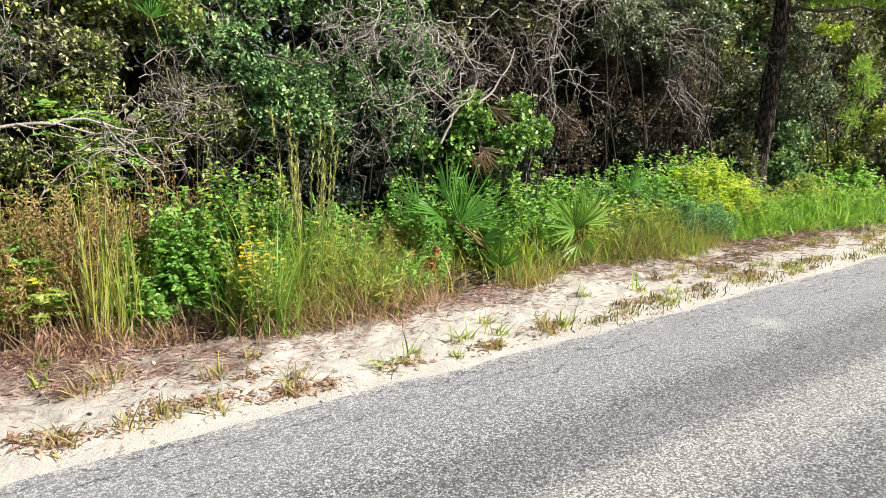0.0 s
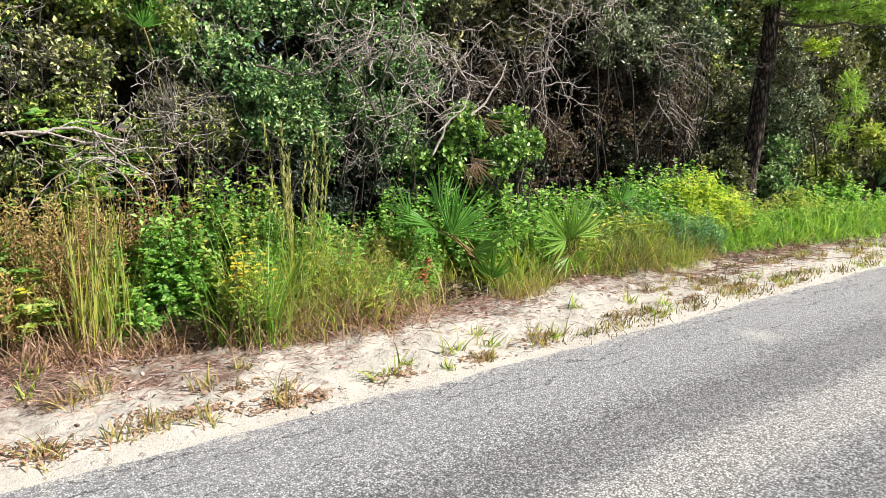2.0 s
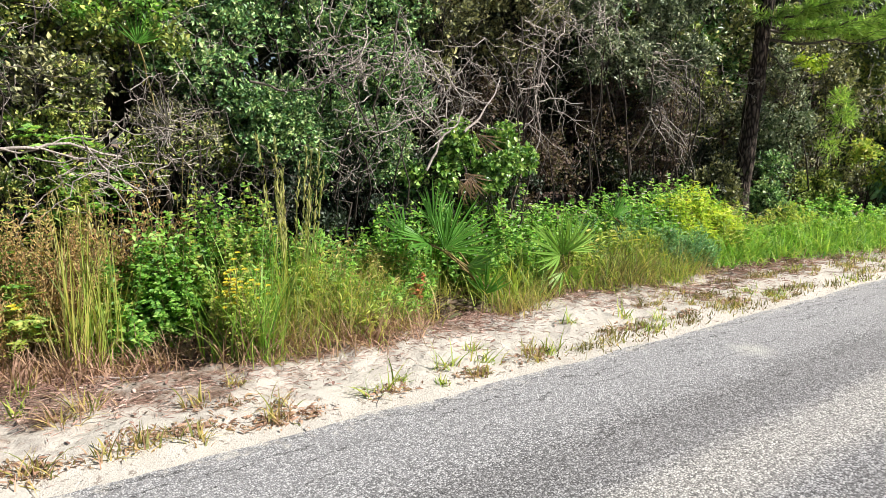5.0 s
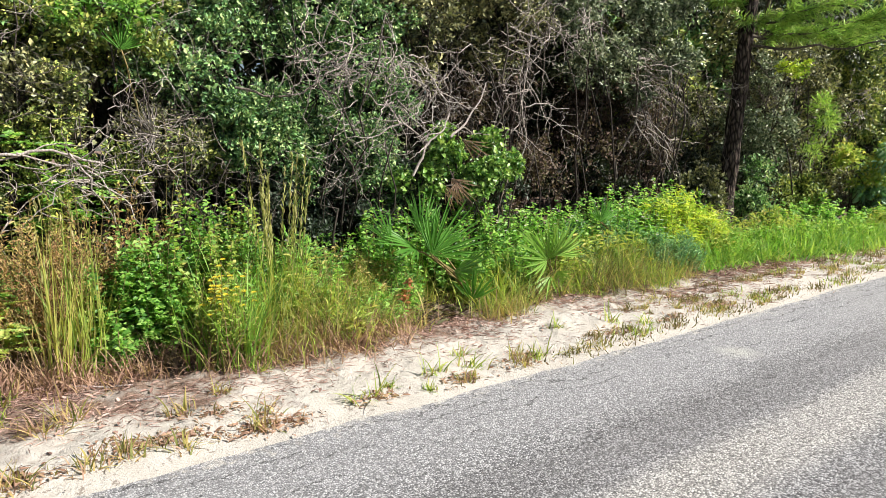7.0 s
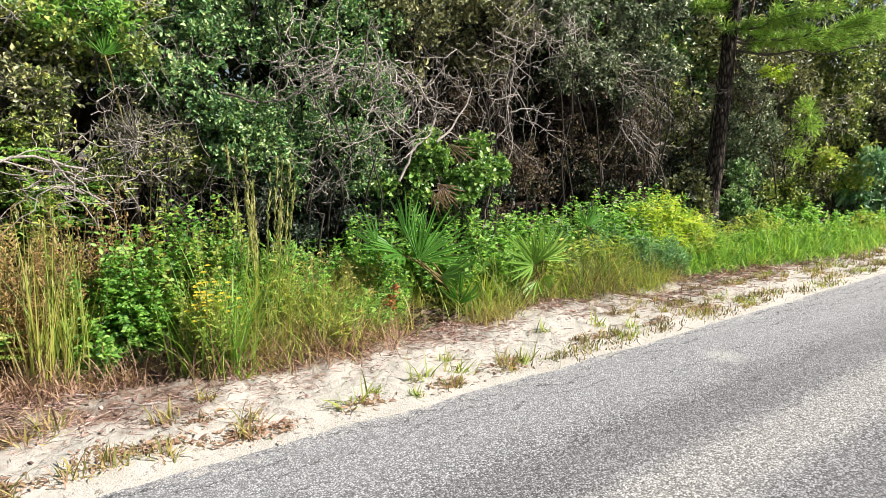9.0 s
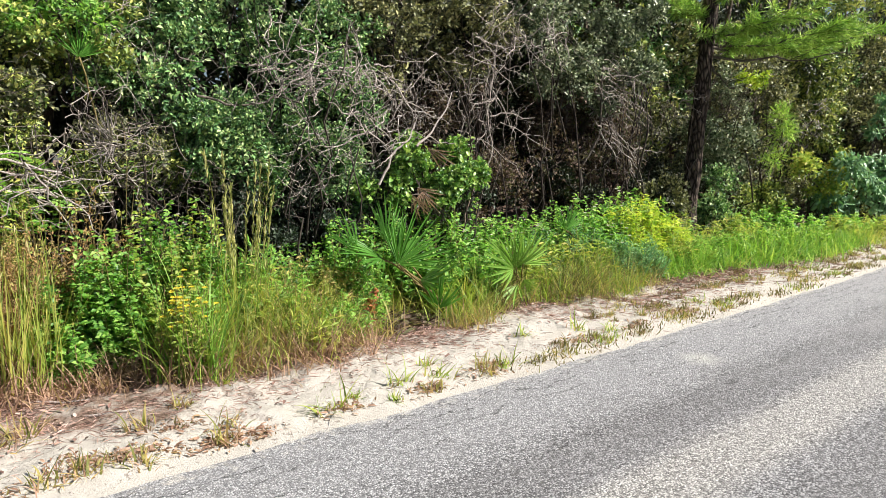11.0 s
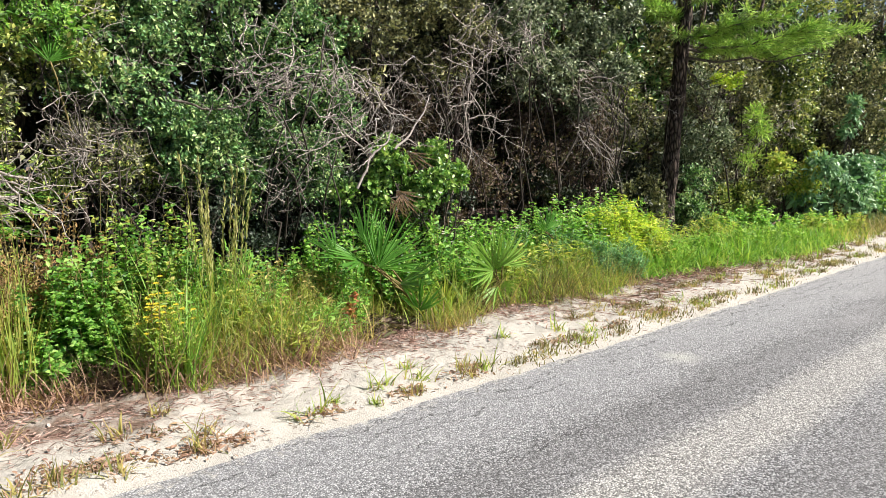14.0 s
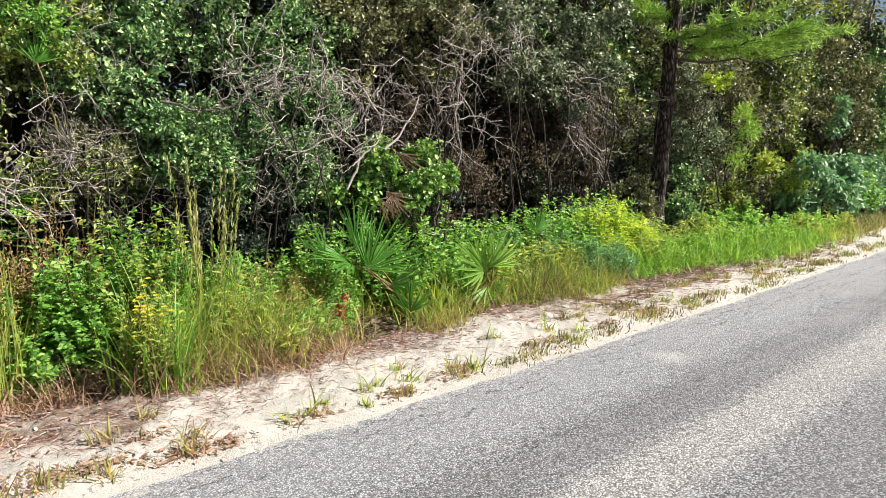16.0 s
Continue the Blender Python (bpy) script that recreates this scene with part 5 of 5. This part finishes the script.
for s, o, h in ((1.95, 1.42, 0.5), (2.2, 1.48, 0.55), (2.45, 1.52, 0.5), (2.1, 1.65, 0.62), (2.4, 1.7, 0.6), (2.65, 1.6, 0.45), (1.65, 1.95, 0.5)):
    grass("arching_grass", s, o, 0.3, 0.26, 200, h, 0.010, (GRASS_GREEN, MOUND_GRASS)[s > 2.3], "green arching grass under the palmetto", 0.55, 1.2, "arching grasses", 0, 1, 40)
for i, (s, o, h) in enumerate(((3.15, 1.45, 0.5), (3.4, 1.45, 0.58), (3.7, 1.45, 0.6), (3.98, 1.45, 0.55), (4.2, 1.4, 0.48), (3.55, 1.32, 0.42), (4.0, 1.28, 0.38), (4.5, 1.4, 0.45), (4.75, 1.55, 0.45))):
    grass("arching_grass", s, o, 0.36, 0.26, 330, h, 0.0075, (GRASS_GREEN, MOUND_GRASS)[i % 2], "mound of fine brownish-green arching grass", 0.6, 1.4, "arching grasses", 0, 1, 70)
for s, o, h in ((3.5, 1.9, 0.6), (4.0, 1.92, 0.62), (4.4, 1.9, 0.6), (4.75, 1.5, 0.52), (5.05, 1.52, 0.52), (4.55, 1.65, 0.5)):
    herb("bluish_weed", s, o, 0.26, h, 40, TEAL_LEAF, "feathery blue-green weed beside arching grass", "bluish weeds", 0.05, 0.008, pinnate=False, dens=46, rise=(0.0, 1.5))
for s, o, h in ((4.3, 2.2, 0.95), (4.8, 2.2, 1.0), (5.3, 2.3, 1.0), (5.8, 2.4, 1.0), (6.4, 2.5, 0.95), (4.5, 1.98, 0.8), (7.2, 2.6, 0.55), (5.0, 1.95, 0.6)):
    herb("leafy_weed", s, o, 0.42, h, 42, BRIGHT_LEAF, "leafy green roadside weed with tiny white flowers", "leafy weeds", 0.044, 0.023, pinnate=False, dens=44, flowers=9, petal=WHITE_PETAL, petal_size=0.024, flower_low=0.85)
for s, o, h in ((5.15, 1.95, 0.9), (5.5, 1.95, 0.9), (5.85, 2.0, 0.8), (6.15, 2.0, 0.62)):
    herb("lime_weed", s, o, 0.32, h, 46, LIME_LEAF, "bright yellow-green leafy weed", "lime weeds", 0.062, 0.015, pinnate=False, dens=44, rise=(-0.3, 0.9))
for s, o in ((5.5, 1.6), (5.95, 1.55), (6.4, 1.5), (6.8, 1.38), (7.2, 1.28), (7.7, 1.22), (8.2, 1.2), (8.7, 1.2), (9.3, 1.2), (6.3, 1.85), (7.3, 1.75), (8.3, 1.7), (9.9, 1.3), (6.8, 1.75), (7.7, 1.6), (9.0, 1.6)):
    grass("bright_grass", s, o, 0.42, 0.30, 560, 0.42, 0.015, BRIGHT_GRASS, "bright-green knee-high grass", 0.7, 1.3, "bright grasses", 0, 1, 10)
for s, o in ((10.4, 1.25), (11.0, 1.3), (12.0, 1.35), (13.0, 1.4), (14.2, 1.4), (15.5, 1.5), (17.0, 1.5)):
    grass("bright_grass", s, o, 0.6, 0.4, 330, 0.36, 0.011, MOUND_GRASS if s > 11.5 else GRASS_GREEN, "yellow-green grass along the verge", 0.4, 0.9, "bright grasses", 0, 1, 50)
for s, o, h in ((9.2, 2.5, 0.5), (10.2, 2.5, 0.6), (10.0, 2.0, 0.5), (10.8, 1.75, 0.4), (11.4, 1.7, 0.42), (15.0, 2.0, 1.2), (17.0, 2.0, 1.4)):
    herb("leafy_weed", s, o, 0.5, h, 34, BRIGHT_LEAF, "bushy green weed with oval leaves", "leafy weeds", 0.05, 0.026, pinnate=False, dens=36)

# ---- sprigs on the sand ----
def litter_patch(s, o, n):
    """Curled dead leaves caught round the foot of a tuft."""
    q = RNG.normal(0, 1, (n, 2)) * [0.09, 0.045]
    p = np.array([at(s + a, o + b, lift(s + a, o + b - bend(s + a)) + 0.006) for a, b in q])
    h = RNG.uniform(0, 2 * math.pi, n)
    ax = np.stack([np.cos(h), np.sin(h), RNG.uniform(0, 0.5, n)], 1)
    up = RNG.normal(0, 0.4, (n, 3)) + [0, 0, 1]
    me = leaves("dead_leaves", p, ax, up, RNG.uniform(0.02, 0.06, n), 0.014, GRASS_STRAW, curl=0.25, oval=True)
    return tagged(new("dead_leaves", me), "curled brown dead leaves caught in a sand tuft", "litter", kind="stuff")


def sprig(s, o, size, mat, label, dry, lean=0.7, wide=1.0):
    grass("sand_sprig", s, o, size * 0.55 * wide, size * 0.45, round(24 * wide), size * 1.15, 0.010, mat, label, lean, 0.8, "sprigs on the sand", 0, 1, dry)


for s, o, size in ((-0.05, 0.22, 0.20), (0.48, 0.30, 0.17), (0.80, 0.30, 0.14), (0.32, 0.10, 0.09), (-0.38, 0.95, 0.12), (0.9, 0.55, 0.12), (1.35, 0.22, 0.16), (0.15, 0.3, 0.08), (-0.2, 1.05, 0.1), (-1.75, 1.2, 0.14), (-1.8, 0.95, 0.12), (2.45, 0.5, 0.15), (2.7, 0.35, 0.14), (1.9, 0.6, 0.12)):
    sprig(s, o, size, GRASS_GREEN, "small green grass sprig rooted in sand", 6)
for s, o, size in ((-0.72, 0.18, 0.13), (-0.62, 0.32, 0.15), (-1.12, 0.14, 0.10), (-1.36, 0.2, 0.13), (-1.55, 0.2, 0.15), (-1.82, 0.2, 0.15), (-1.0, 0.6, 0.13), (-0.72, 0.75, 0.12), (0.62, 0.12, 0.12), (1.12, 0.18, 0.14), (1.25, 0.35, 0.12), (-1.5, 0.85, 0.22), (-1.65, 0.75, 0.2)):
    sprig(s, o, size, GRASS_OLIVE, "withered brown and olive weed tuft on sand", 26)
for s, o, n in ((-1.95, 0.3, 40), (-1.78, 0.22, 46), (-1.36, 0.33, 60), (-1.24, 0.26, 54), (-1.08, 0.26, 50), (-0.84, 0.46, 30), (-0.82, 0.2, 16), (-0.64, 0.2, 56), (-0.54, 0.2, 44), (0.02, 0.2, 24), (0.62, 0.14, 22), (1.12, 0.2, 34), (1.3, 0.3, 26), (2.2, 0.3, 26), (3.0, 0.3, 30), (3.8, 0.36, 40)):
    grass("withered_tuft", s, o, 0.13, 0.07, n, 0.065, 0.009, (WEED_MAT, GRASS_STRAW)[n % 4 == 0], "withered brown weed tuft at the edge of the asphalt", 1.0, 0.9, "withered tufts", 0, 1, 14)
    litter_patch(s, o, 60)
for i in range(78):
    s = RNG.uniform(1.8, 13.5)
    sprig(s, bend(s) + RNG.uniform(0.1, 0.7), RNG.uniform(0.05, 0.115), (GRASS_OLIVE, WEED_MAT, GRASS_OLIVE, WEED_MAT)[i % 4], "straggling olive-green weed tuft on the sandy margin", 26, lean=1.15, wide=1.9)


for i in range(64):
    s = 1.4 + (i % 32) * 0.40 + RNG.normal(0, 0.12)
    o = RNG.uniform(0.10, 0.24) if i < 32 else RNG.uniform(0.4, 0.95)
    if i < 32 or s > 3.2:
        grass("weed_mat", s, bend(s) + o, 0.26, 0.12, 150, 0.08, 0.010, (WEED_MAT, GRASS_OLIVE, WEED_MAT, GRASS_GREEN)[i % 4], "flat creeping olive-brown weed mat on sand", 1.3, 0.5, "weed mats", 0, 1, 46)


# ---- litter on the soil ----
def litter(name, n, s0, s1, oc, ow, length, width, mat, label, flat=0.15, oval=False, patchy=-0.9):
    s = RNG.uniform(0, 1, n) ** 1.3 * (s1 - s0) + s0
    o = RNG.normal(oc, ow, n)
    ok = (o > 0.06) & (np.array([noise.noise(Vector((a * 1.6, b * 2.2, 5.0))) + 0.5 * noise.noise(Vector((a * 5, b * 5, 2.0))) for a, b in zip(s, o)]) > patchy)
    s, o = s[ok], o[ok]
    p = np.array([at(a, b + bend(a), lift(a, b) + 0.006) for a, b in zip(s, o)])
    k = len(p)
    h = RNG.uniform(0, 2 * math.pi, k)
    ax = np.stack([np.cos(h), np.sin(h), RNG.uniform(0, flat, k)], 1)
    up = np.stack([RNG.normal(0, 0.2, k), RNG.normal(0, 0.2, k), np.ones(k)], 1)
    me = leaves(name, p, ax, up, length * RNG.uniform(0.5, 1.3, k), width, mat, curl=0.05, oval=oval)
    return tagged(new(name, me), label, "litter", kind="stuff")


litter("pine_straw", 26000, -2.4, 7.0, 1.42, 0.36, 0.085, 0.005, STRAW_LITTER, "brown pine straw strewn over the soil", 0.16, patchy=-0.28)
litter("pine_straw", 3000, -2.4, 12.0, 0.6, 0.3, 0.09, 0.004, STRAW_LITTER, "scattered brown pine needles on the sand", 0.1, patchy=0.26)
litter("pine_straw", 1500, 0.8, 1.9, 1.3, 0.2, 0.08, 0.005, STRAW_LITTER, "pinkish-brown pine straw on a bare patch", 0.2)
litter("dead_leaves", 1500, -2.4, 7.0, 1.4, 0.42, 0.04, 0.02, STRAW_LITTER, "dry brown fallen leaves", 0.4, True)
litter("dead_leaves", 420, -2.4, 10.0, 0.4, 0.25, 0.026, 0.013, BROWN_LEAF, "dark dry leaves scattered on pale sand", 0.4, True, patchy=0.12)
litter("pine_straw", 4200, 3.6, 11.0, 0.85, 0.3, 0.12, 0.007, STRAW_LITTER, "thin drift of pinkish-brown pine straw on the verge", 0.2, patchy=-0.1)
litter("pine_straw", 2600, 5.0, 9.0, 1.15, 0.3, 0.12, 0.006, STRAW_LITTER, "thick patch of reddish-brown pine straw", 0.3)
litter("charred_litter", 420, 1.15, 1.75, 1.5, 0.10, 0.09, 0.035, BROWN_LEAF, "dark heap of decayed leaves", 0.7, True)
for a, b, r in (((-0.78, 1.32), (-0.55, 1.38), 0.012), ((-1.18, 0.95), (-0.95, 0.85), 0.008), ((-1.4, 1.3), (-1.1, 1.2), 0.006), ((0.5, 1.15), (0.75, 1.1), 0.006)):
    pa, pb = soil(*a), soil(*b)
    ob = thing("fallen_stick", pa, "short grey broken stick lying on litter", "stick", "fallen sticks")
    part("wood", tubes("wood", [(crooked((0, 0, r * 0.6), np.array(pb - pa) + [0, 0, r * 0.6], 6, 0.05), r, r * 0.8)], DEAD_WOOD, 7), ob)
